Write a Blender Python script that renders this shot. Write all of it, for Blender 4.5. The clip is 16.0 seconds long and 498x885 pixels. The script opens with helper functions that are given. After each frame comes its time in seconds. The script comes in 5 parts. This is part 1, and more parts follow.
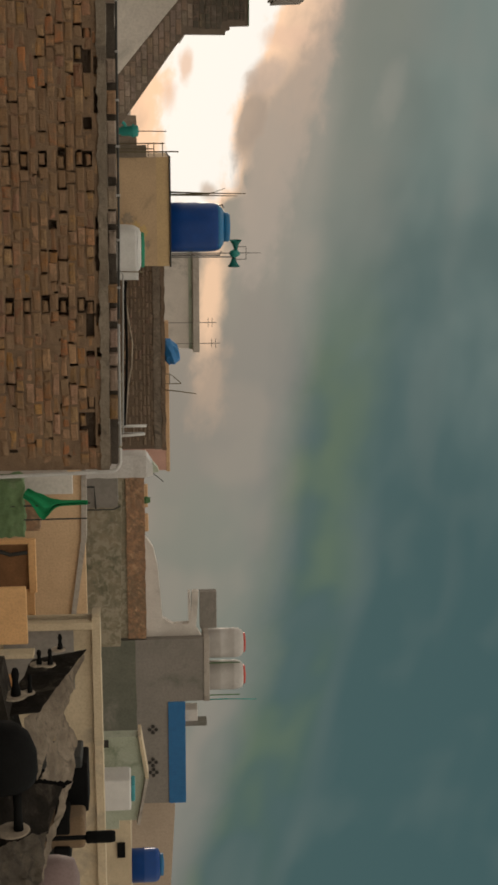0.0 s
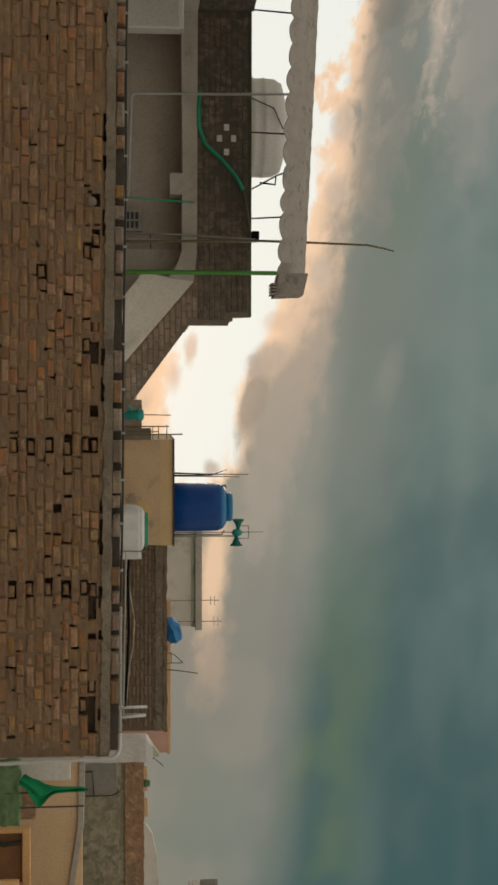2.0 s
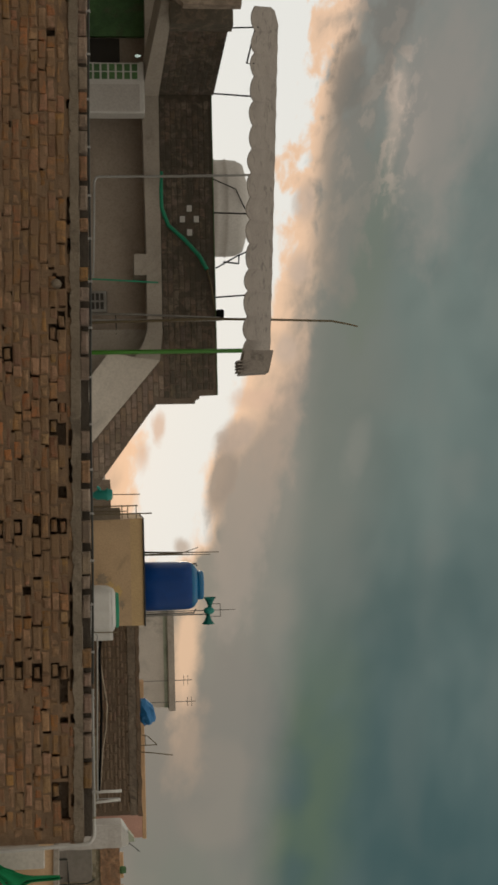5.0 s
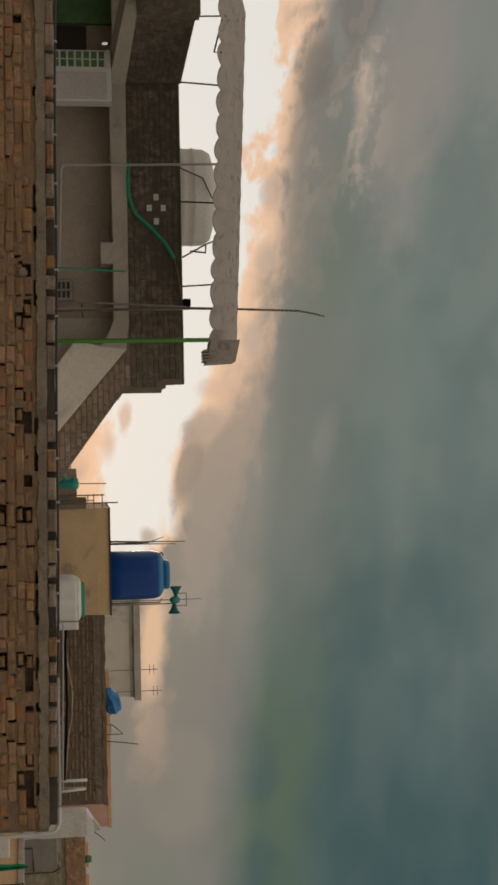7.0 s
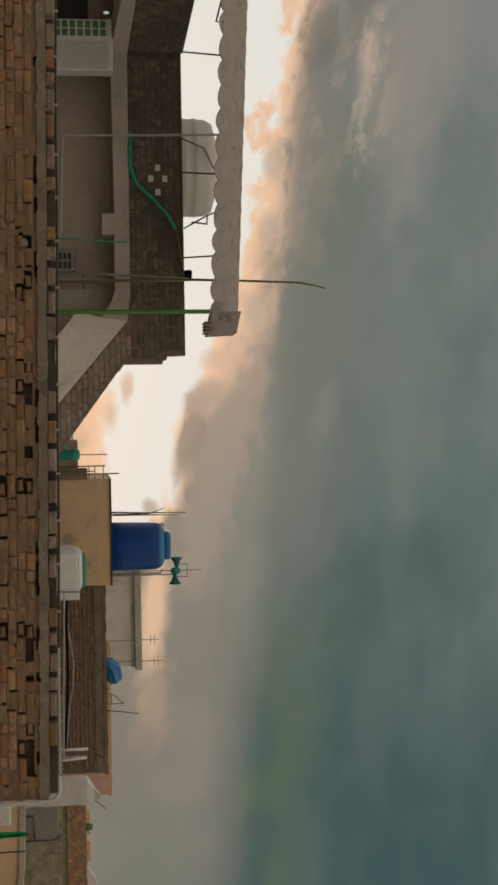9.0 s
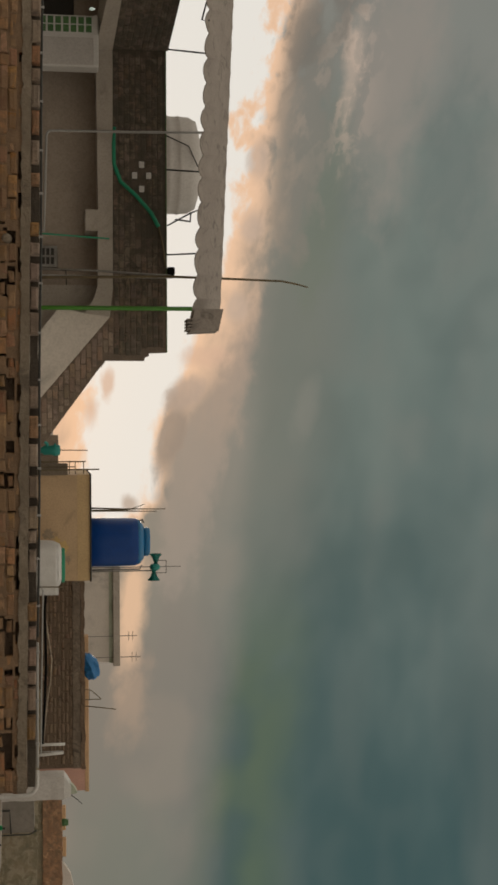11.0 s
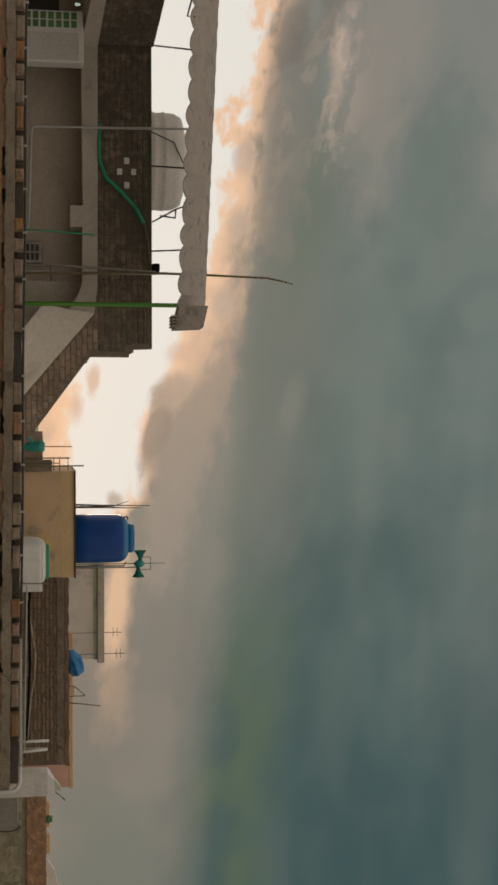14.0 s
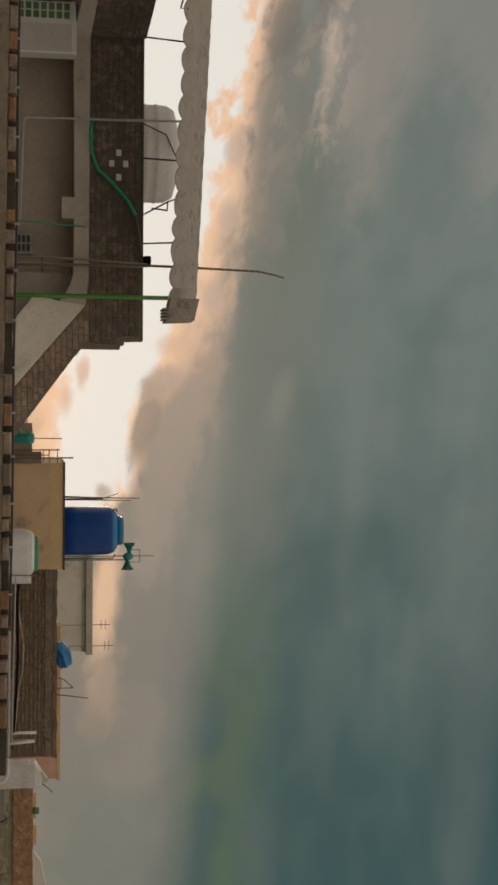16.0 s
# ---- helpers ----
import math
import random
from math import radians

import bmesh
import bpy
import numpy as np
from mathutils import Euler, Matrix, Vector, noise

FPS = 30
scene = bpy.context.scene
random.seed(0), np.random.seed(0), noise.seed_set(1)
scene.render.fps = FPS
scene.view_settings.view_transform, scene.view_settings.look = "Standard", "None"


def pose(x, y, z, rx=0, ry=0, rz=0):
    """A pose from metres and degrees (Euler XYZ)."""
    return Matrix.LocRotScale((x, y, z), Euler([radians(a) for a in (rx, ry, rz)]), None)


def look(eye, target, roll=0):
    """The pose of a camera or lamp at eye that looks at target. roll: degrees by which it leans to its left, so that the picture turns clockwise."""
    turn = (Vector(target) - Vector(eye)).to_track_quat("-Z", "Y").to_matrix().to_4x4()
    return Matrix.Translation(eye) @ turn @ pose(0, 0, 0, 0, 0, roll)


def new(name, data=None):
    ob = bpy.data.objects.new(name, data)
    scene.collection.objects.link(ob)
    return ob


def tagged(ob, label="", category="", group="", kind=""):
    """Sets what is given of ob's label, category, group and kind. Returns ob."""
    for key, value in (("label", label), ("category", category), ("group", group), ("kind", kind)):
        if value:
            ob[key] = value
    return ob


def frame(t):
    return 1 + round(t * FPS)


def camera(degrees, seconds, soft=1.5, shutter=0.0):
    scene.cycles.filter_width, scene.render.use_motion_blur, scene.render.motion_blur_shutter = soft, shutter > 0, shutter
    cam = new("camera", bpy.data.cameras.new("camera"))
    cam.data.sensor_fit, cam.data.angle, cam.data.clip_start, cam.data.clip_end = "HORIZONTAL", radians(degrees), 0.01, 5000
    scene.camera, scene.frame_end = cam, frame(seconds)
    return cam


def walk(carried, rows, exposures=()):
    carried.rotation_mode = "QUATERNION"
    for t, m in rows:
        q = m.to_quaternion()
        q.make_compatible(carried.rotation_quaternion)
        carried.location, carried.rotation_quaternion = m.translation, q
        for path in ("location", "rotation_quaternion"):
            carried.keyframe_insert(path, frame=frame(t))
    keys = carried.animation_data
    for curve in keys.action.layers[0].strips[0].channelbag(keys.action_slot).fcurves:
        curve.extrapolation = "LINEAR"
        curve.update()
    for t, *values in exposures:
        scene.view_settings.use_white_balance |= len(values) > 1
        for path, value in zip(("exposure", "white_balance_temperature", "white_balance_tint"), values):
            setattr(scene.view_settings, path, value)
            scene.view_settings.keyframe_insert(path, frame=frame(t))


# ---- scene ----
cam = camera(21.065, 16.0, soft=3.0)


def hold(x, y, z, yaw, pitch, roll):
    """The pose of the sideways-held camera: yaw to the right, pitch up, in degrees."""
    a, b = radians(yaw), radians(pitch)
    way = Vector((math.sin(a) * math.cos(b), math.cos(a) * math.cos(b), math.sin(b)))
    eye = Vector((x, y, z))
    return look(eye, eye + 10 * way, 90 - roll)


PATH = [
    (0, hold(-0.052, 0.137, 7.013, 13.766, 4.644, 0.962)),
    (0.5, hold(-0.064, 0.130, 7.013, 10.603, 5.088, 0.826)),
    (1, hold(-0.088, 0.136, 7.008, 7.317, 4.827, 0.543)),
    (1.5, hold(-0.109, 0.145, 7.013, 5.042, 4.996, 0.379)),
    (2, hold(-0.125, 0.117, 7.016, 1.990, 4.632, 0.047)),
    (2.5, hold(-0.139, 0.120, 7.019, 0.117, 4.767, -0.436)),
    (3, hold(-0.144, 0.103, 7.009, -2.066, 4.409, -0.471)),
    (3.5, hold(-0.149, 0.101, 7.017, -3.029, 3.896, -0.812)),
    (4, hold(-0.140, 0.109, 7.011, -2.014, 4.367, 0.140)),
    (4.5, hold(-0.132, 0.097, 7.014, -1.678, 5.701, 0.272)),
    (5, hold(-0.124, 0.103, 7.021, -1.298, 5.987, 1.119)),
    (7.5, hold(-0.117, 0.080, 7.022, -0.613, 7.700, 0.917)),
    (8, hold(-0.123, 0.096, 7.021, 0.033, 7.576, 1.056)),
    (8.2, hold(-0.126, 0.088, 7.032, 0.237, 7.420, 1.195)),
    (10.3, hold(-0.128, 0.010, 7.038, 0.649, 7.590, 0.363)),
    (10.5, hold(-0.127, 0.001, 7.029, 0.638, 7.894, 0.372)),
    (11, hold(-0.127, -0.016, 7.021, 0.524, 8.151, 0.283)),
    (11.5, hold(-0.134, -0.028, 7.024, 0.540, 8.315, 0.074)),
    (12, hold(-0.136, -0.007, 7.015, 0.548, 8.552, 0.145)),
    (12.5, hold(-0.130, -0.024, 7.033, 0.538, 8.468, 0.320)),
    (13, hold(-0.135, -0.000, 7.030, 0.320, 8.466, 0.229)),
    (13.5, hold(-0.135, -0.001, 7.035, 0.548, 8.454, 0.221)),
    (14, hold(-0.126, -0.018, 7.037, 0.662, 8.768, 0.162)),
    (14.5, hold(-0.132, -0.014, 7.060, 0.247, 8.888, 0.131)),
    (15, hold(-0.129, -0.030, 7.035, 0.455, 9.069, 0.219)),
    (15.5, hold(-0.136, -0.027, 7.037, 0.710, 8.775, 0.101)),
    (16, hold(-0.131, -0.011, 7.026, 0.956, 9.225, -0.260)),
]
walk(cam, PATH, [(0, 0.28, 6560, 9), (1, 0.29, 6400, 3), (2, 0.19, 6400, 4), (3.5, 0.10, 6340, 5), (5.5, 0.04, 6470, 8), (8, 0.0, 6650, 9.5), (16, 0.0, 6710, 9.5)])

# ---- sky and sun ----
def mth(nt, op, a, b=None, c=None, clamp=False):
    n = nt.nodes.new("ShaderNodeMath")
    n.operation, n.use_clamp = op, clamp
    for i, v in enumerate((a, b, c)):
        if v is None:
            continue
        if isinstance(v, (int, float)):
            n.inputs[i].default_value = v
        else:
            nt.links.new(v, n.inputs[i])
    return n.outputs[0]


def mixc(nt, fac, a, b, blend="MIX"):
    n = nt.nodes.new("ShaderNodeMix")
    n.data_type, n.blend_type = "RGBA", blend
    for i, v in ((0, fac), (6, a), (7, b)):
        if isinstance(v, (int, float)):
            n.inputs[i].default_value = v
        elif isinstance(v, tuple):
            n.inputs[i].default_value = (*v, 1) if len(v) == 3 else v
        else:
            nt.links.new(v, n.inputs[i])
    return n.outputs[2]


def ramp(nt, fac, stops, mode="EASE"):
    n = nt.nodes.new("ShaderNodeValToRGB")
    n.color_ramp.interpolation = mode
    e = n.color_ramp.elements
    while len(e) < len(stops):
        e.new(0.5)
    for el, (p, c) in zip(e, stops):
        el.position = p
        el.color = (*c, 1) if isinstance(c, tuple) else (c, c, c, 1)
    nt.links.new(fac, n.inputs[0])
    return n.outputs[0]


def step(nt, v, lo, hi):
    n = nt.nodes.new("ShaderNodeMapRange")
    n.interpolation_type = "SMOOTHSTEP"
    nt.links.new(v, n.inputs[0])
    n.inputs[1].default_value, n.inputs[2].default_value = lo, hi
    return n.outputs[0]


def nz(nt, vec, scale, detail=4.0, rough=0.55, dist=0.0, dims="3D"):
    n = nt.nodes.new("ShaderNodeTexNoise")
    n.noise_dimensions = dims
    n.inputs["Scale"].default_value, n.inputs["Detail"].default_value = scale, detail
    n.inputs["Roughness"].default_value, n.inputs["Distortion"].default_value = rough, dist
    nt.links.new(vec, n.inputs["Vector"])
    return n.outputs[0]


SUN_AZ, SUN_EL = -4.0, 5.0
world = bpy.data.worlds.new("evening_sky")
scene.world = world
world.use_nodes = True
nt = world.node_tree
nt.nodes.clear()
tc = nt.nodes.new("ShaderNodeTexCoord")
sep = nt.nodes.new("ShaderNodeSeparateXYZ")
nt.links.new(tc.outputs["Generated"], sep.inputs[0])
DEG = 180 / math.pi
az = mth(nt, "MULTIPLY", mth(nt, "ARCTAN2", sep.outputs[0], sep.outputs[1]), DEG)
el = mth(nt, "MULTIPLY", mth(nt, "ARCSINE", sep.outputs[2]), DEG)
# cloud coordinates: bands that sink to the right
tilt = mth(nt, "ADD", el, mth(nt, "MULTIPLY", az, 0.115))
tilt = mth(nt, "ADD", tilt, mth(nt, "MULTIPLY", mth(nt, "MAXIMUM", mth(nt, "SUBTRACT", az, 20.0), 0.0), 0.24))


def cloud(sx, sy, scale, detail, rough, dist=0.0, shift=0.0):
    c = nt.nodes.new("ShaderNodeCombineXYZ")
    nt.links.new(mth(nt, "ADD", mth(nt, "MULTIPLY", az, sx), shift), c.inputs[0])
    nt.links.new(mth(nt, "MULTIPLY", tilt, sy), c.inputs[1])
    return nz(nt, c.outputs[0], scale, detail, rough, dist, "2D")


streak = cloud(0.06, 0.30, 0.8, 2.5, 0.45, 0.0, 3.7)
soft = cloud(0.11, 0.20, 1.0, 3, 0.5, 0.1, 9.2)
puff = cloud(0.30, 0.48, 1.0, 4.5, 0.52, 0.25, 1.3)
fluff = cloud(0.75, 1.25, 1.0, 4.0, 0.55, 0.2, 5.1)
haze = cloud(0.20, 0.26, 1.0, 2.0, 0.5, 0.0, 21.4)
ce = lambda v: mth(nt, "SUBTRACT", v, 0.5)
warp = mth(nt, "ADD", mth(nt, "MULTIPLY", ce(puff), 1.0), mth(nt, "MULTIPLY", ce(fluff), 0.9))


def bank(az0, el0, ra, re, lean=0.0, amount=1.6, edge=0.45):
    """How far a direction lies inside one torn bank of cloud: its centre and half sizes in degrees."""
    da = mth(nt, "SUBTRACT", az, az0)
    de = mth(nt, "ADD", mth(nt, "SUBTRACT", el, el0), mth(nt, "MULTIPLY", da, lean))
    d = mth(nt, "SQRT", mth(nt, "ADD", mth(nt, "POWER", mth(nt, "DIVIDE", da, ra), 2.0), mth(nt, "POWER", mth(nt, "DIVIDE", de, re), 2.0)))
    return step(nt, mth(nt, "ADD", d, mth(nt, "MULTIPLY", warp, amount)), 1 + edge, 1 - edge)


def lay(under, mask, share, colour):
    return mixc(nt, mth(nt, "MULTIPLY", mask, share), under, colour)


# warm low cloud below, cool cloud above a sloping edge
edge = mth(nt, "ADD", mth(nt, "ADD", tilt, mth(nt, "MULTIPLY", ce(streak), 2.2)), mth(nt, "MULTIPLY", ce(puff), 0.9))
cool = step(nt, edge, 6.9, 9.3)
warm_col = mixc(nt, step(nt, az, -6, 24), (0.242, 0.224, 0.202), (0.156, 0.170, 0.148))
warm_col = lay(warm_col, step(nt, soft, 0.42, 0.66), 0.45, (0.19, 0.172, 0.16))
warm_col = lay(warm_col, step(nt, haze, 0.5, 0.72), 0.35, (0.265, 0.225, 0.19))
side = step(nt, mth(nt, "ADD", az, mth(nt, "MULTIPLY", ce(soft), 26.0)), -8.0, 19.0)
cool_col = mixc(nt, side, (0.136, 0.177, 0.166), (0.042, 0.085, 0.089))
cool_col = lay(cool_col, mth(nt, "MULTIPLY", step(nt, tilt, 14.0, 24.0), step(nt, az, 13.0, 2.0)), 0.5, (0.150, 0.185, 0.175))
cool_col = lay(cool_col, step(nt, streak, 0.5, 0.72), 0.2, (0.20, 0.205, 0.185))
cool_col = lay(cool_col, mth(nt, "MULTIPLY", step(nt, haze, 0.45, 0.75), step(nt, az, 11.0, 3.0)), 0.4, (0.168, 0.183, 0.168))
cool_col = lay(cool_col, step(nt, haze, 0.5, 0.25), 0.35, (0.082, 0.118, 0.114))
# one plain grey belt just above the warm cloud, over the middle
belt = mth(nt, "MULTIPLY", step(nt, tilt, 7.0, 9.0), step(nt, tilt, 12.8, 10.0))
cool_col = lay(cool_col, mth(nt, "MULTIPLY", belt, step(nt, az, 10.0, 1.0)), 0.6, (0.142, 0.156, 0.142))
cool_col = lay(cool_col, step(nt, mth(nt, "ADD", az, mth(nt, "MULTIPLY", ce(puff), 12.0)), -8.0, -17.0), 0.65, (0.232, 0.229, 0.211))
green = mth(nt, "MULTIPLY", mth(nt, "MULTIPLY", step(nt, edge, 7.3, 8.6), step(nt, edge, 12.5, 9.6)), step(nt, az, 4.0, 13.0))
cool_col = lay(cool_col, mth(nt, "MULTIPLY", green, step(nt, haze, 0.30, 0.62)), 0.85, (0.088, 0.128, 0.088))
body = mixc(nt, cool, warm_col, cool_col)
body = lay(body, bank(-0.8, 10.6, 1.2, 0.5, 0.2, 0.8, 0.6), 0.32, (0.235, 0.229, 0.205))
body = lay(body, bank(-12.5, 19.4, 2.4, 1.0, 0.2, 1.2, 0.7), 0.5, (0.235, 0.235, 0.22))
body = lay(body, bank(-11.3, 16.5, 3.2, 1.3, 0.1, 1.4, 0.6), 0.5, (0.112, 0.150, 0.144))
body = lay(body, bank(-9.5, 11.2, 4.5, 0.9, 0.12, 1.2, 0.6), 0.5, (0.125, 0.156, 0.126))
body = lay(body, bank(-2.2, 6.7, 4.6, 1.25, 0.22, 1.3, 0.5), 0.65, (0.385, 0.29, 0.235))
# broken cloud to the left: a pink veil, warm lit gaps and grey heads
left = step(nt, az, -6.0, -13.0)
fine = mth(nt, "ADD", warp, mth(nt, "MULTIPLY", ce(fluff), 0.7))
body = lay(body, bank(-15.5, 13.8, 5.0, 1.6, 0.1, 1.0, 0.6), 0.5, (0.285, 0.243, 0.215))
gaps = mth(nt, "MULTIPLY", mth(nt, "MULTIPLY", step(nt, el, 14.0, 11.0), step(nt, az, -9.0, -16.0)), step(nt, fine, 0.02, -0.2))
body = lay(body, gaps, 0.6, (0.56, 0.43, 0.35))
body = lay(body, bank(-15.4, 12.15, 1.9, 0.35, 0.1, 2.4, 0.8), 0.4, (0.60, 0.46, 0.37))
body = lay(body, bank(7.4, 3.0, 2.7, 0.6, 0.10, 0.9, 0.6), 0.95, (0.70, 0.47, 0.32))
body = lay(body, bank(11.4, 3.1, 1.5, 0.75, 0.1, 1.3, 0.7), 0.6, (0.39, 0.285, 0.215))
# the bright opening low in the west: its upper rim over the azimuth
rim = nt.nodes.new("ShaderNodeValToRGB")
rim.color_ramp.interpolation = "B_SPLINE"
stops = ((-30, 9.8), (-18, 8.7), (-11, 7.7), (-6.5, 6.85), (-4.0, 5.7), (-1.5, 4.5), (1.0, 4.2), (3.4, 3.9), (4.6, 1.2), (9, -3))
while len(rim.color_ramp.elements) < len(stops):
    rim.color_ramp.elements.new(0.5)
for e_, (a_, h_) in zip(rim.color_ramp.elements, stops):
    e_.position = (a_ + 40) / 80
    e_.color = ((h_ + 10) / 30,) * 3 + (1,)
nt.links.new(mth(nt, "DIVIDE", mth(nt, "ADD", az, 40.0), 80.0), rim.inputs[0])
over = mth(nt, "SUBTRACT", el, mth(nt, "SUBTRACT", mth(nt, "MULTIPLY", rim.outputs[0], 30.0), 10.0))
over = mth(nt, "ADD", over, mth(nt, "MULTIPLY", warp, mth(nt, "ADD", 1.5, mth(nt, "MULTIPLY", left, 1.4))))
floor_ = mth(nt, "SUBTRACT", mth(nt, "ADD", 1.25, mth(nt, "MULTIPLY", warp, 1.6)), el)
away = mth(nt, "MAXIMUM", over, mth(nt, "SUBTRACT", floor_, mth(nt, "MULTIPLY", left, 20.0)))
spread = mth(nt, "ADD", 0.75, mth(nt, "MULTIPLY", step(nt, az, 1.0, -3.0), 1.5))
near_rim = mth(nt, "MAXIMUM", mth(nt, "DIVIDE", over, spread), mth(nt, "SUBTRACT", mth(nt, "DIVIDE", floor_, 3.0), mth(nt, "MULTIPLY", left, 20.0)))
peach = step(nt, near_rim, 1.15, 0.1)
glow = step(nt, away, 0.42, -0.30)
body = lay(body, peach, 0.95, (0.83, 0.55, 0.375))
body = mixc(nt, glow, body, (0.785, 0.762, 0.722))
# grey and brown heads that stand before the glow
HEAD, PUFF = (0.27, 0.222, 0.192), (0.60, 0.40, 0.30)
body = lay(body, bank(2.8, 5.6, 3.4, 1.1, 0.16, 1.3, 0.45), 0.8, (0.285, 0.247, 0.217))
body = lay(body, bank(0.15, 4.75, 1.55, 0.55, 0.28, 1.2, 0.35), 0.9, HEAD)
body = lay(body, bank(-1.5, 5.35, 0.75, 0.6, 0.5, 1.3, 0.45), 0.8, (0.40, 0.31, 0.26))
body = lay(body, bank(-3.2, 6.3, 0.4, 0.8, 0.0, 1.6, 0.6), 0.6, PUFF)
body = lay(body, bank(-1.9, 2.1, 0.55, 0.28, 0.0, 1.5, 0.5), 0.75, PUFF)
body = lay(body, bank(-0.9, 1.45, 0.6, 0.3, 0.0, 1.5, 0.6), 0.6, PUFF)
body = lay(body, bank(3.1, 3.0, 0.4, 0.4, 0.0, 1.0, 0.45), 0.75, (0.38, 0.29, 0.235))
for a_, e_, r_ in ((-5.4, 7.6, 0.6), (-8.6, 8.2, 0.7), (-11.6, 8.5, 0.8)):
    body = lay(body, bank(a_, e_, r_, 0.45, 0.1, 1.6, 0.5), 0.65, (0.46, 0.36, 0.30))
body = lay(body, bank(-13.2, 10.35, 4.9, 1.15, 0.10, 1.7, 0.4), 0.75, (0.182, 0.176, 0.158))
body = lay(body, bank(-16.4, 10.2, 1.6, 0.7, 0.15, 1.6, 0.45), 0.6, (0.135, 0.13, 0.118))
body = lay(body, bank(-19.6, 11.9, 2.3, 1.1, 0.2, 1.7, 0.4), 0.75, (0.165, 0.155, 0.14))
# overhead and behind the eye the cloud is thinner and paler
up = mth(nt, "MAXIMUM", step(nt, el, 26.0, 50.0), mth(nt, "MULTIPLY", step(nt, mth(nt, "ABSOLUTE", az), 50.0, 95.0), 1.0))
body = mixc(nt, up, body, (0.655, 0.60, 0.52))
sky = nt.nodes.new("ShaderNodeTexSky")
sky.sky_type, sky.sun_disc = "NISHITA", False
sky.sun_elevation, sky.sun_rotation = radians(SUN_EL), radians(SUN_AZ)
bg_cloud = nt.nodes.new("ShaderNodeBackground")
nt.links.new(body, bg_cloud.inputs[0])
bg_cloud.inputs[1].default_value = 1.0
bg_sky = nt.nodes.new("ShaderNodeBackground")
nt.links.new(sky.outputs[0], bg_sky.inputs[0])
bg_sky.inputs[1].default_value = 0.05
add = nt.nodes.new("ShaderNodeMixShader")
add.inputs[0].default_value = 0.03
nt.links.new(bg_cloud.outputs[0], add.inputs[1])
nt.links.new(bg_sky.outputs[0], add.inputs[2])
outw = nt.nodes.new("ShaderNodeOutputWorld")
nt.links.new(add.outputs[0], outw.inputs[0])

sun = new("sun", bpy.data.lights.new("sun", "SUN"))
sun.data.energy, sun.data.angle, sun.data.color = 0.8, radians(14), (1.0, 0.82, 0.66)
sa, se = radians(SUN_AZ), radians(SUN_EL)
sun.matrix_world = look((math.sin(sa) * 60, math.cos(sa) * 60, 12 + math.sin(se) * 60), (0, 0, 12))


# ---- mesh helpers ----
def part(name, bm, material, parent=None, label="", smooth=False):
    me = bpy.data.meshes.new(name)
    bm.to_mesh(me)
    bm.free()
    if smooth:
        for p in me.polygons:
            p.use_smooth = True
    me.materials.append(material)
    ob = new(name, me)
    if parent is not None:
        ob.parent = parent
    if label:
        ob["label"] = label
    return ob


def thing(name, at, label, category, group="", kind=""):
    ob = new(name)
    ob.location = at
    ob.empty_display_size = 0.1
    bpy.context.view_layer.update()
    return tagged(ob, label, category, group, kind)


def box(x0, x1, y0, y1, z0, z1, bevel=0.0, seg=1, bm=None):
    own = bmesh.new()
    m = Matrix.LocRotScale(((x0 + x1) / 2, (y0 + y1) / 2, (z0 + z1) / 2), None, (abs(x1 - x0), abs(y1 - y0), abs(z1 - z0)))
    bmesh.ops.create_cube(own, size=1, matrix=m)
    if bevel:
        bmesh.ops.bevel(own, geom=own.edges[:], offset=bevel, segments=seg, affect="EDGES", profile=0.5)
    return join(bm, own)


def join(bm, own):
    if bm is None:
        return own
    me = bpy.data.meshes.new("tmp")
    own.to_mesh(me)
    own.free()
    bm.from_mesh(me)
    bpy.data.meshes.remove(me)
    return bm


def prism(pts, y0, y1, bm=None):
    """A slab: the outline pts in x, z, from y0 to y1."""
    own = bmesh.new()
    a = [own.verts.new((x, y0, z)) for x, z in pts]
    b = [own.verts.new((x, y1, z)) for x, z in pts]
    own.faces.new(a)
    own.faces.new(b[::-1])
    for i in range(len(pts)):
        j = (i + 1) % len(pts)
        own.faces.new((a[j], a[i], b[i], b[j]))
    bmesh.ops.recalc_face_normals(own, faces=own.faces[:])
    return join(bm, own)


def tube(points, r, seg=8, bm=None, r_end=None):
    """A round rod along a polyline."""
    own = bmesh.new()
    pts = [Vector(p) for p in points]
    rings = []
    for i, p in enumerate(pts):
        d = (pts[min(i + 1, len(pts) - 1)] - pts[max(i - 1, 0)]).normalized()
        s = d.orthogonal().normalized() if not rings else (side - d * side.dot(d)).normalized()
        side = s
        t = d.cross(s)
        rr = r if r_end is None else r + (r_end - r) * i / (len(pts) - 1)
        rings.append([own.verts.new(p + (s * math.cos(2 * math.pi * k / seg) + t * math.sin(2 * math.pi * k / seg)) * rr) for k in range(seg)])
    for a, b in zip(rings, rings[1:]):
        for k in range(seg):
            own.faces.new((a[k], a[(k + 1) % seg], b[(k + 1) % seg], b[k]))
    own.faces.new(rings[0][::-1])
    own.faces.new(rings[-1])
    return join(bm, own)


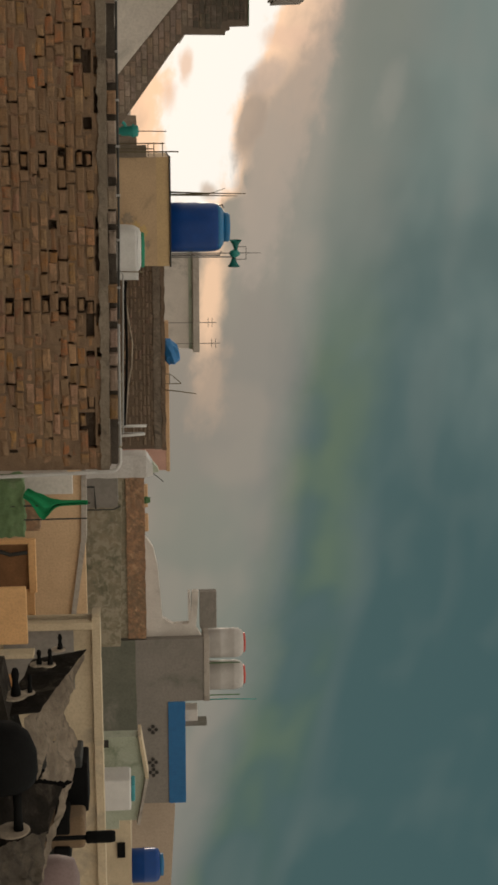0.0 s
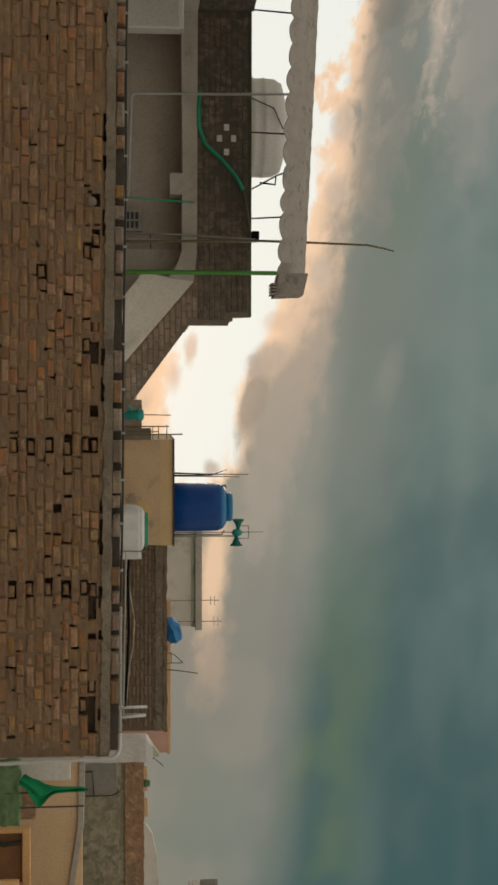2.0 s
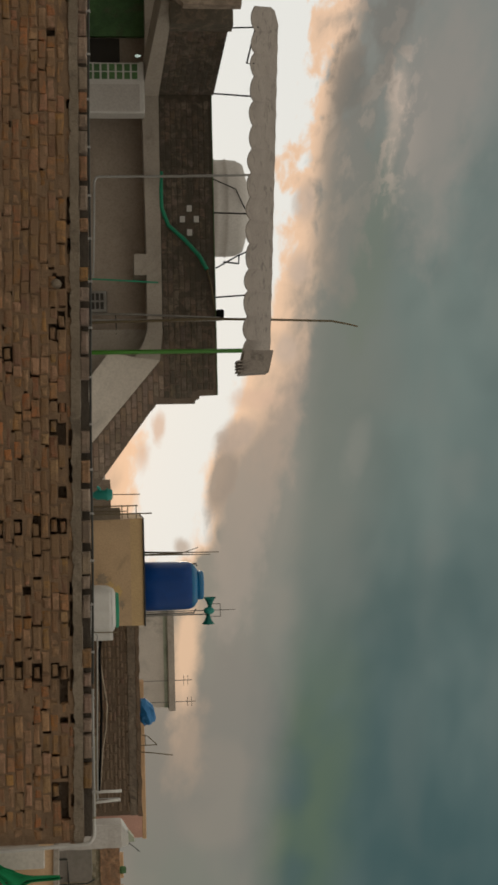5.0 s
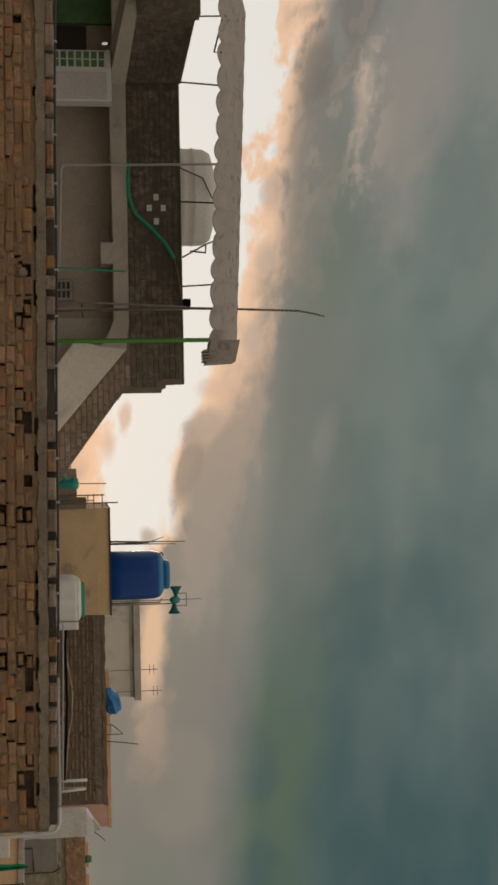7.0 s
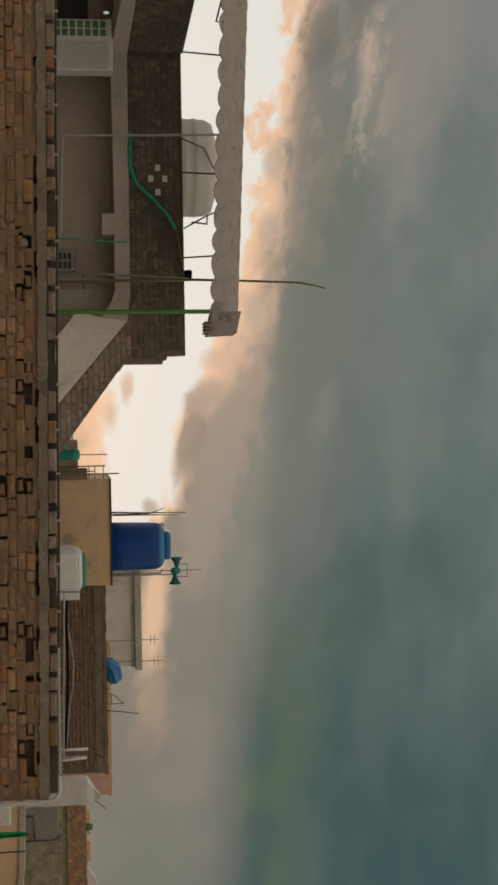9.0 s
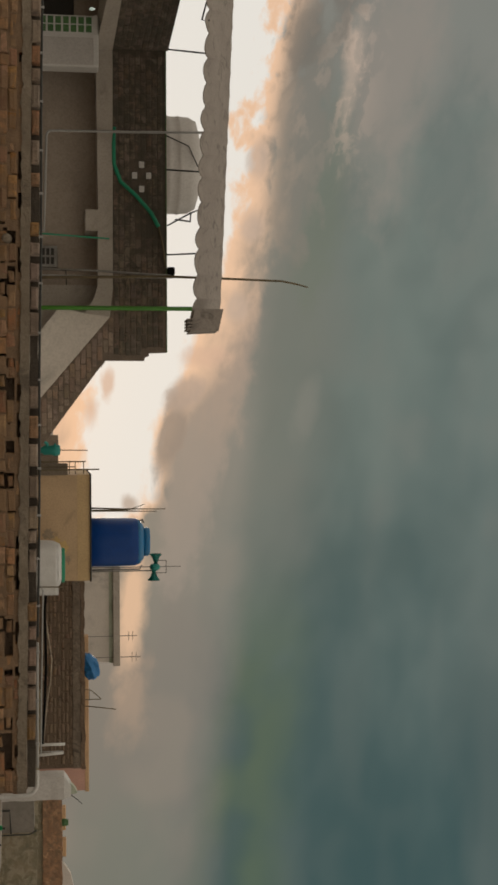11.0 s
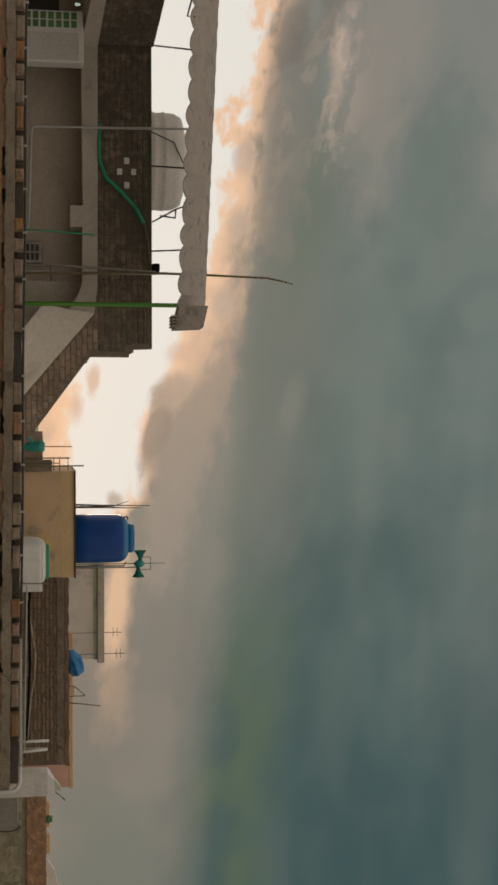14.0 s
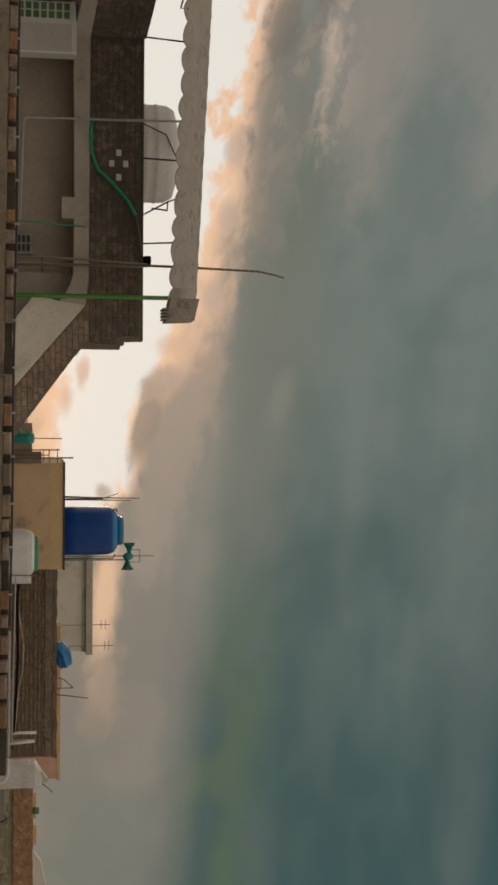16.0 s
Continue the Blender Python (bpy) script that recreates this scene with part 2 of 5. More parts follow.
def lathe(profile, at=(0, 0, 0), seg=32, bm=None):
    """A turned body: the profile in radius, height, from bottom to top."""
    own = bmesh.new()
    rings = []
    for r, z in profile:
        rings.append([own.verts.new((at[0] + r * math.cos(2 * math.pi * k / seg), at[1] + r * math.sin(2 * math.pi * k / seg), at[2] + z)) for k in range(seg)])
    for a, b in zip(rings, rings[1:]):
        for k in range(seg):
            own.faces.new((a[k], a[(k + 1) % seg], b[(k + 1) % seg], b[k]))
    own.faces.new(rings[0][::-1])
    own.faces.new(rings[-1])
    return join(bm, own)


# ---- materials ----
def mat(name, col, col2=None, rough=0.85, metal=0.0, scale=3.0, bump=0.15, fine=40.0, spread=0.35, stain=None, stain_scale=0.9, per=0.0, smear=None, spec=0.4, cover=0.70):
    """A weathered surface: two colours mixed in patches, fine grain in colour and relief, optional stains, per: spread from piece to piece."""
    m = bpy.data.materials.new(name)
    m.use_nodes = True
    t = m.node_tree
    bs = t.nodes["Principled BSDF"]
    co = t.nodes.new("ShaderNodeNewGeometry").outputs["Position"]
    big = nz(t, co, scale, 5, 0.6, 0.3)
    sm = nz(t, co, fine, 4, 0.6)
    col2 = col2 or tuple(c * 0.75 for c in col)
    c = mixc(t, step(t, big, 0.5 - spread, 0.5 + spread), col2, col)
    c = mixc(t, mth(t, "MULTIPLY", step(t, sm, 0.35, 0.75), 0.35), c, tuple(v * 0.6 for v in col2))
    if stain:
        s = nz(t, co, stain_scale, 6, 0.65, 0.8)
        c = mixc(t, mth(t, "MULTIPLY", step(t, s, 0.52, 0.7), 0.75), c, stain)
    if per:
        oi = t.nodes.new("ShaderNodeObjectInfo").outputs["Random"]
        gi = t.nodes.new("ShaderNodeNewGeometry").outputs["Random Per Island"]
        rnd = mth(t, "FRACT", mth(t, "ADD", mth(t, "MULTIPLY", oi, 7.31), gi))
        h = t.nodes.new("ShaderNodeHueSaturation")
        t.links.new(mth(t, "ADD", mth(t, "MULTIPLY", rnd, per), 1 - per * 0.58), h.inputs["Value"])
        t.links.new(mth(t, "ADD", mth(t, "MULTIPLY", mth(t, "FRACT", mth(t, "MULTIPLY", rnd, 5.7)), 0.03), 0.487), h.inputs["Hue"])
        t.links.new(mth(t, "ADD", mth(t, "MULTIPLY", mth(t, "FRACT", mth(t, "MULTIPLY", rnd, 3.3)), 0.3), 0.85), h.inputs["Saturation"])
        t.links.new(c, h.inputs["Color"])
        c = h.outputs[0]
    if smear:
        s = nz(t, co, 7.0, 5, 0.65, 0.6)
        c = mixc(t, mth(t, "MULTIPLY", step(t, mth(t, "ADD", s, mth(t, "MULTIPLY", nz(t, co, 0.7, 3), 0.5)), cover, cover + 0.2), 0.85), c, smear)
    t.links.new(c, bs.inputs["Base Color"])
    bs.inputs["Metallic"].default_value = metal
    bs.inputs["Specular IOR Level"].default_value = spec
    t.links.new(mth(t, "ADD", mth(t, "MULTIPLY", sm, 0.2), rough - 0.1, clamp=True), bs.inputs["Roughness"])
    if bump:
        b = t.nodes.new("ShaderNodeBump")
        b.inputs["Strength"].default_value, b.inputs["Distance"].default_value = bump, 0.02
        t.links.new(mth(t, "ADD", sm, big), b.inputs["Height"])
        t.links.new(b.outputs[0], bs.inputs["Normal"])
    return m


def smooth_mat(name, col, rough=0.4, metal=0.0, dirt=0.25):
    """Painted metal or plastic with a film of dust."""
    return mat(name, col, tuple(c * (1 - dirt) for c in col), rough, metal, 4.0, 0.04, 60.0, 0.4)


brick_m = mat("brick_red_brown", (0.385, 0.205, 0.105), (0.25, 0.14, 0.078), 0.9, 0, 5.0, 0.7, 55.0, 0.3, (0.165, 0.11, 0.07), 1.3, per=0.55, smear=(0.215, 0.138, 0.082), spec=0.15, cover=0.62)
brick_dark = mat("brick_weathered", (0.34, 0.25, 0.188), (0.23, 0.168, 0.126), 0.9, 0, 4.0, 0.5, 50.0, 0.3, (0.085, 0.07, 0.06), 0.9, per=0.3, smear=(0.17, 0.13, 0.10))
brick_moss = mat("mossy_brick", (0.235, 0.175, 0.132), (0.14, 0.106, 0.082), 0.92, 0, 2.2, 0.5, 50.0, 0.3, (0.035, 0.034, 0.027), 0.7, per=0.3, smear=(0.075, 0.066, 0.05), cover=0.62)
mortar_moss = mat("mossy_mortar", (0.15, 0.115, 0.088), (0.10, 0.08, 0.062), 0.95, 0, 2.2, 0.5, 50.0, 0.3, (0.035, 0.034, 0.027), 0.55, smear=(0.075, 0.066, 0.05), cover=0.62)
mortar_m = mat("mud_mortar", (0.25, 0.162, 0.098), (0.165, 0.108, 0.066), 0.95, 0, 6.0, 0.6, 70.0, 0.3, (0.07, 0.05, 0.036), 1.4)
mortar_dark = mat("old_mortar", (0.21, 0.16, 0.12), (0.14, 0.11, 0.085), 0.95, 0, 4.0, 0.5, 50.0, 0.3)
concrete_m = mat("weathered_concrete", (0.26, 0.213, 0.16), (0.175, 0.14, 0.102), 0.92, 0, 2.2, 0.7, 45.0, 0.2, (0.10, 0.08, 0.06), 4.5, smear=(0.19, 0.15, 0.11), cover=0.72)
plaster_grey = mat("grey_plaster", (0.44, 0.39, 0.335), (0.345, 0.305, 0.26), 0.9, 0, 1.6, 0.25, 30.0, 0.3, (0.19, 0.165, 0.14), 0.8)
plaster_pale = mat("pale_plaster", (0.62, 0.56, 0.49), (0.54, 0.485, 0.425), 0.9, 0, 1.4, 0.2, 30.0, 0.3, (0.25, 0.23, 0.2), 0.7)
plaster_brown = mat("brown_plaster", (0.39, 0.325, 0.265), (0.29, 0.235, 0.19), 0.9, 0, 1.2, 0.2, 30.0, 0.3)
plaster_yellow = mat("ochre_plaster", (0.54, 0.375, 0.225), (0.45, 0.315, 0.19), 0.88, 0, 1.5, 0.2, 30.0, 0.3, (0.24, 0.18, 0.11), 1.3)
ochre_edge = mat("bright_ochre", (0.57, 0.393, 0.205), (0.48, 0.335, 0.18), 0.85, 0, 2.0, 0.2, 30.0)
plaster_cream = mat("cream_paint", (0.58, 0.465, 0.315), (0.47, 0.375, 0.25), 0.8, 0, 1.6, 0.15, 30.0, 0.3, (0.33, 0.28, 0.21), 1.2)
plaster_white = mat("whitewash", (0.66, 0.61, 0.55), (0.52, 0.47, 0.42), 0.85, 0, 1.0, 0.15, 20.0, 0.3, (0.36, 0.32, 0.28), 0.6)
plaster_far = mat("grey_render", (0.265, 0.235, 0.205), (0.20, 0.18, 0.155), 0.92, 0, 0.5, 0.15, 12.0, 0.3, (0.12, 0.12, 0.095), 0.35)
pink_m = mat("pink_plaster", (0.62, 0.36, 0.28), (0.50, 0.29, 0.23), 0.88, 0, 2.0, 0.15, 30.0)
moss_wall = mat("mossy_wall", (0.26, 0.21, 0.14), (0.15, 0.135, 0.09), 0.95, 0, 2.2, 0.5, 14.0, 0.25, (0.08, 0.085, 0.05), 1.3, smear=(0.30, 0.26, 0.19))
far_brick = mat("far_brick", (0.36, 0.20, 0.11), (0.22, 0.135, 0.085), 0.95, 0, 4.5, 0.6, 12.0, 0.2, (0.52, 0.33, 0.19), 3.6, smear=(0.17, 0.12, 0.075))
# orange plaster; on the old brick house its colour imitates lit bricks
orange_m = mat("orange_plaster_and_glow", (0.62, 0.40, 0.225), (0.50, 0.32, 0.18), 0.9, 0, 2.0, 0.2, 20.0)
blue_tank_m = mat("blue_plastic", (0.002, 0.05, 0.235), (0.002, 0.04, 0.19), 0.32, 0, 4.0, 0.04, 60.0, 0.4, spec=0.25)
# lighter, tealer tank blue: the sky's reflection is put into the colour
lit_blue_m = smooth_mat("lit_blue", (0.008, 0.15, 0.34), 0.32)
blue_sheet_m = mat("blue_painted_sheet", (0.018, 0.155, 0.37), (0.014, 0.12, 0.29), 0.5, 0, 6.0, 0.2, 40.0)
white_plastic = smooth_mat("white_plastic", (0.62, 0.60, 0.57), 0.45, dirt=0.15)
tank_white_m = mat("dusty_white_plastic", (0.50, 0.47, 0.44), (0.42, 0.39, 0.36), 0.6, 0, 2.0, 0.08, 30.0)
red_m = smooth_mat("red_plastic", (0.55, 0.06, 0.04), 0.4)
green_paint = smooth_mat("green_paint", (0.06, 0.22, 0.02), 0.5)
dark_green = mat("dark_green_paint", (0.10, 0.21, 0.075), (0.05, 0.115, 0.045), 0.75, 0, 2.5, 0.3, 30.0, 0.22, (0.09, 0.10, 0.06), 2.0)
teal_m = smooth_mat("teal_paint", (0.02, 0.27, 0.23), 0.5)
green_hose_m = smooth_mat("green_hose", (0.01, 0.26, 0.14), 0.5)
green_cloth_m = mat("green_cloth", (0.012, 0.29, 0.11), (0.01, 0.2, 0.07), 0.9, 0, 6.0, 0.2, 90.0)
pale_green = mat("pale_green_paint", (0.42, 0.44, 0.35), (0.33, 0.36, 0.27), 0.8, 0, 2.0, 0.2, 30.0, 0.3, (0.15, 0.19, 0.12), 1.3)
steel_m = mat("dull_steel", (0.30, 0.29, 0.27), (0.18, 0.16, 0.14), 0.5, 0.6, 6.0, 0.1, 60.0)
dark_iron = mat("dark_iron", (0.05, 0.05, 0.045), (0.03, 0.03, 0.028), 0.6, 0.3, 6.0, 0.1, 60.0)
bamboo_m = mat("bamboo", (0.17, 0.13, 0.07), (0.11, 0.085, 0.05), 0.7, 0, 8.0, 0.2, 60.0)
pipe_grey = smooth_mat("grey_pipe", (0.36, 0.35, 0.33), 0.5)
pvc_m = smooth_mat("pvc_pipe", (0.55, 0.53, 0.50), 0.45)
black_m = mat("black_rubber", (0.008, 0.008, 0.0075), (0.005, 0.005, 0.005), 0.85, 0, 5.0, 0.1, 40.0, spec=0.08)
asbestos_m = mat("cement_sheet", (0.31, 0.27, 0.235), (0.25, 0.215, 0.19), 0.92, 0, 2.0, 0.25, 30.0, 0.3, (0.10, 0.086, 0.075), 5.0)
tarp_m = mat("dark_tarpaulin", (0.045, 0.038, 0.03), (0.018, 0.015, 0.013), 0.95, 0, 3.5, 0.5, 30.0, 0.3, (0.11, 0.09, 0.07), 3.5, spec=0.08)
cloth_m = mat("dirty_white_cloth", (0.46, 0.375, 0.285), (0.25, 0.20, 0.15), 0.95, 0, 4.0, 0.6, 50.0, 0.18, (0.07, 0.058, 0.046), 4.0)
ground_m = mat("dusty_ground", (0.26, 0.21, 0.16), (0.19, 0.155, 0.12), 0.95, 0, 0.3, 0.3, 5.0)
wood_m = mat("ochre_wood", (0.78, 0.46, 0.21), (0.64, 0.37, 0.17), 0.8, 0, 3.0, 0.2, 40.0)
# near-black stands in for the shade inside the doorway, slots and holes
opening_shade_m = smooth_mat("shade_in_openings", (0.035, 0.03, 0.025), 0.7)
lamp_m = bpy.data.materials.new("bulb_glow")
lamp_m.use_nodes = True
lamp_m.node_tree.nodes["Principled BSDF"].inputs["Emission Color"].default_value = (0.8, 1.0, 0.9, 1)
lamp_m.node_tree.nodes["Principled BSDF"].inputs["Emission Strength"].default_value = 0.35


brick_mid = mat("brick_dusty", (0.275, 0.165, 0.105), (0.16, 0.098, 0.064), 0.9, 0, 3.0, 0.6, 30.0, 0.22, (0.04, 0.032, 0.025), 2.4, per=0.75, smear=(0.15, 0.108, 0.074), cover=0.55)
mortar_low = mat("dusty_mortar", (0.15, 0.105, 0.072), (0.095, 0.066, 0.046), 0.95, 0, 3.0, 0.6, 30.0, 0.22, (0.035, 0.028, 0.022), 2.2, smear=(0.13, 0.092, 0.062), cover=0.60)
# mortar darkened to stand in for shade in the top course's gaps
gap_shade_m = mat("gap_shade_mortar", (0.09, 0.072, 0.055), (0.05, 0.04, 0.031), 0.95, 0, 6.0, 0.5, 50.0)
yard_m = mat("warm_yard_plaster", (0.66, 0.46, 0.28), (0.54, 0.375, 0.225), 0.9, 0, 1.8, 0.2, 30.0, 0.3, (0.40, 0.28, 0.17), 1.0)

# ---- ground and decks ----
gb = bmesh.new()
bmesh.ops.create_grid(gb, x_segments=40, y_segments=40, size=2400)
tagged(part("ground", gb, ground_m), "dusty bare earth ground between the houses", "ground", kind="structure")
tagged(part("roof_terrace", box(-4, 4, -5, 1.2, 0, 5.4), plaster_grey), "plain grey roof terrace under the viewer", "terrace", kind="structure")
tagged(part("roof_deck", box(-9.5, 3.3, 13.3, 36, 0, 6.0), plaster_grey), "flat grey roof deck behind the brick wall", "roof", kind="structure")

RNG = random.Random(7)


def rough_box(x0, x1, y0, y1, z0, z1, n=(24, 2, 3), amp=0.01, bm=None, seed=0.0):
    """A block with uneven, worn faces."""
    own = bmesh.new()
    nx, ny, nzz = n
    def pt(i, j, k):
        p = Vector((x0 + (x1 - x0) * i / nx, y0 + (y1 - y0) * j / ny, z0 + (z1 - z0) * k / nzz))
        q = noise.noise_vector(p * 5.0 + Vector((seed, 0, 0)))
        return p + q * amp + noise.noise_vector(p * 17.0) * amp * 0.5
    cache = {}
    def v(i, j, k):
        if (i, j, k) not in cache:
            cache[(i, j, k)] = own.verts.new(pt(i, j, k))
        return cache[(i, j, k)]
    for i in range(nx):
        for j in range(ny):
            own.faces.new((v(i, j, nzz), v(i + 1, j, nzz), v(i + 1, j + 1, nzz), v(i, j + 1, nzz)))
            own.faces.new((v(i, j, 0), v(i, j + 1, 0), v(i + 1, j + 1, 0), v(i + 1, j, 0)))
        for k in range(nzz):
            own.faces.new((v(i, 0, k), v(i + 1, 0, k), v(i + 1, 0, k + 1), v(i, 0, k + 1)))
            own.faces.new((v(i, ny, k), v(i, ny, k + 1), v(i + 1, ny, k + 1), v(i + 1, ny, k)))
    for j in range(ny):
        for k in range(nzz):
            own.faces.new((v(0, j, k), v(0, j, k + 1), v(0, j + 1, k + 1), v(0, j + 1, k)))
            own.faces.new((v(nx, j, k), v(nx, j + 1, k), v(nx, j + 1, k + 1), v(nx, j, k + 1)))
    return join(bm, own)


def brick_bm(w, d, h, rnd, cham=0.005, bm=None, at=(0, 0, 0), jit=0.004):
    """One worn brick: its face towards -y, chipped edges."""
    own = bm if bm is not None else bmesh.new()
    def ring(y, inset):
        out = []
        for sx, sz in ((-1, -1), (1, -1), (1, 1), (-1, 1)):
            out.append(own.verts.new((at[0] + sx * (w / 2 - inset) + rnd.uniform(-jit, jit), at[1] + y + (rnd.uniform(-0.003, 0.003) if inset else 0),
                                      at[2] + sz * (h / 2 - inset) + rnd.uniform(-jit, jit))))
        return out
    a, b, c = ring(d, 0), ring(cham, 0), ring(0, cham * 1.5)
    own.faces.new((c[0], c[1], c[2], c[3]))
    for p, q in ((c, b), (b, a)):
        for i in range(4):
            j = (i + 1) % 4
            own.faces.new((p[i], q[i], q[j], p[j]))
    return own


# ---- the near brick wall ----
WY, WTOP, COURSE = 13.0, 6.61, 0.086
wall_front = tagged(part("wall_front", box(-9.5, 3.35, WY + 0.14, WY + 0.3, 0, 6.72), mortar_low), "old brown brick wall with crumbling mud mortar", "wall", kind="structure")
# pockets: centre x, course, half width; a loose header sits in each
pockets = []
for xc in (0.36, 1.74):
    for k in (0, 1, 3, 5, 7, 9, 11):
        pockets.append((xc + RNG.uniform(-0.025, 0.025), k, 0.075, True))
pockets += [(-1.62, 0, 0.08, True), (-1.5, 1, 0.07, True), (-0.53, 0, 0.1, False), (-0.6, 1, 0.08, True), (1.91, 0, 0.11, False), (2.95, 0, 0.17, False), (2.86, 1, 0.09, True),
            (-1.98, 0, 0.055, False), (-1.98, 1, 0.06, True), (-1.3, 6, 0.06, True), (-3.9, 9, 0.055, True), (0.95, 4, 0.03, False), (-4.4, 1, 0.04, False)]
KINDS = {}
for kind, w in (("s", 0.213), ("h", 0.103), ("q", 0.16), ("p", 0.112)):
    for n_ in range(9):
        bmk = brick_bm(w, 0.09, RNG.uniform(0.070, 0.081) if kind != "p" else 0.058, RNG, RNG.uniform(0.006, 0.016), jit=0.007)
        me = bpy.data.meshes.new("brick")
        bmk.to_mesh(me)
        bmk.free()
        me.materials.append(brick_m)
        KINDS[kind, n_] = me
for x in np.arange(-1.2, 3.2, 0.33):
    if RNG.random() < 0.35:
        pockets.append((x + RNG.uniform(-0.1, 0.1), 0, RNG.uniform(0.02, 0.065), RNG.random() < 0.5))
mort = bmesh.new()
rest = bmesh.new()
singles, cuts = [], []
for k in range(19):
    z1 = WTOP - COURSE * k
    zc = z1 - COURSE / 2
    spots = sorted((x, h, full) for x, kk, h, full in pockets if kk == k)
    slots = []
    for xc, h, full in spots:
        if full:
            singles.append(("p", xc + RNG.uniform(-0.012, 0.012), zc - 0.004, RNG.uniform(0.0, 0.02)))
    x = -9.45 + (0.11 if k % 2 else 0.0) + RNG.uniform(0, 0.04)
    while x < 3.33:
        kind = "s"
        r = RNG.random()
        if r < 0.34:
            kind = "h"
        elif r < 0.62:
            kind = "q"
        w = {"s": 0.213, "h": 0.103, "q": 0.16}[kind]
        hit = [s for s in spots if s[0] - s[1] < x + w + 0.004 and s[0] + s[1] > x - 0.004]
        if hit:
            gap = hit[0][0] - hit[0][1] - x
            if gap > 0.11:
                singles.append(("h", x + 0.053, zc, 0.0))
            x = max(x, hit[0][0] + hit[0][1] + 0.008)
            continue
        if x + w > 3.345:
            break
        singles.append((kind, x + w / 2, zc + RNG.uniform(-0.006, 0.006) + 0.014 * noise.noise((x * 0.7, k * 0.35, 0)), RNG.uniform(-0.012, 0.004)))
        x += w + RNG.uniform(0.004, 0.013)
        if RNG.random() < 0.06:
            slots.append((x - 0.008, RNG.uniform(0.007, 0.014), False))
            x += 0.006
    cuts += [(x_, h_, z1) for x_, h_, full in spots + slots]
pits = []
for s in singles:
    if RNG.random() < 0.30:
        w = {"s": 0.213, "h": 0.103, "q": 0.16, "p": 0.112}[s[0]]
        pits.append((s[1] + RNG.choice((-1, 1)) * (w / 2 + 0.008), s[2] + RNG.uniform(-0.03, 0.03), RNG.uniform(0.012, 0.03), RNG.uniform(0.012, 0.038)))
# broken packing bits between the top bricks and the band, with open gaps
bits = bmesh.new()
x = -9.4
while x < 3.28:
    w = RNG.uniform(0.04, 0.15)
    if noise.noise((x * 1.3, 5.0, 0.0)) + RNG.uniform(-0.3, 0.3) > -0.2:
        brick_bm(w, 0.08, RNG.uniform(0.024, 0.042), RNG, 0.008, bits, (x + w / 2, WY + RNG.uniform(-0.004, 0.03), 6.632 + RNG.uniform(-0.006, 0.006)), 0.007)
    else:
        cuts.append((x + w / 2, w / 2, 6.698))
    x += w + RNG.uniform(0.004, 0.03)
tagged(part("packing_bits", bits, brick_m, wall_front), kind="stuff")
# one uneven skin of mortar, smeared over some bricks and washed out of other joints
NXM, NZM = 420, 84
XA, XB, ZA, ZB = -9.45, 3.348, 4.98, 6.66
vm = [[None] * (NZM + 1) for _ in range(NXM + 1)]
for i in range(NXM + 1):
    for j in range(NZM + 1):
        x, z = XA + (XB - XA) * i / NXM, ZA + (ZB - ZA) * j / NZM
        y = WY + 0.007 + 0.012 * noise.noise((x * 2.2, z * 4.0, 3.0)) + 0.010 * noise.noise((x * 9.0, z * 13.0, 7.0))
        vm[i][j] = mort.verts.new((x, y, z))
for i in range(NXM):
    for j in range(NZM):
        xm, zm = XA + (XB - XA) * (i + 0.5) / NXM, ZA + (ZB - ZA) * (j + 0.5) / NZM
        if any(abs(xm - x_) < h_ + 0.008 and z_ - COURSE < zm < z_ for x_, h_, z_ in cuts) or any(abs(xm - x_) < h_ and abs(zm - z_) < v_ for x_, z_, h_, v_ in pits):
            continue
        mort.faces.new((vm[i][j], vm[i + 1][j], vm[i + 1][j + 1], vm[i][j + 1]))
near = [s for s in singles if -1.9 < s[1] < 3.4 and s[2] > 5.7]
near = set(sorted(near, key=lambda s: -s[2])[:290])
for s in singles:
    if s not in near:
        w = {"s": 0.213, "h": 0.103, "q": 0.16, "p": 0.112}[s[0]]
        brick_bm(w, 0.09, RNG.uniform(0.068, 0.081) if s[0] != "p" else 0.058, RNG, RNG.uniform(0.006, 0.016), rest, (s[1], WY + s[3], s[2]), 0.008)
part("mortar", mort, mortar_m, wall_front, "crumbling brown mud mortar")
tagged(part("far_bricks", rest, brick_m, wall_front), kind="stuff")
band = rough_box(-9.5, 3.36, WY - 0.012, WY + 0.31, 6.652, 6.738, (900, 3, 5), 0.009)
for v in band.verts:
    if v.co.z < 6.68:
        v.co.z += 0.022 * noise.noise((v.co.x * 5.0, 1.0, 0.0)) + 0.014 * noise.noise((v.co.x * 17.0, 3.0, 0.0))
part("cement_band", band, concrete_m, wall_front, "weathered grey cement band")
tops, tops2 = bmesh.new(), bmesh.new()
x = -9.4
while x < 3.3:
    w = RNG.choice((0.11, 0.16, 0.21, 0.21))
    if RNG.random() < 0.74 and x + w < 3.34:
        brick_bm(w, 0.22, RNG.uniform(0.066, 0.092), RNG, 0.012, tops2 if RNG.random() < 0.4 else tops, (x + w / 2, WY + RNG.uniform(-0.005, 0.03), 6.782 - RNG.uniform(0, 0.006)))
    x += w + RNG.uniform(0.015, 0.10)
tagged(part("top_course", tops, brick_dark, wall_front), kind="stuff")
tagged(part("top_course", tops2, brick_m, wall_front), kind="stuff")
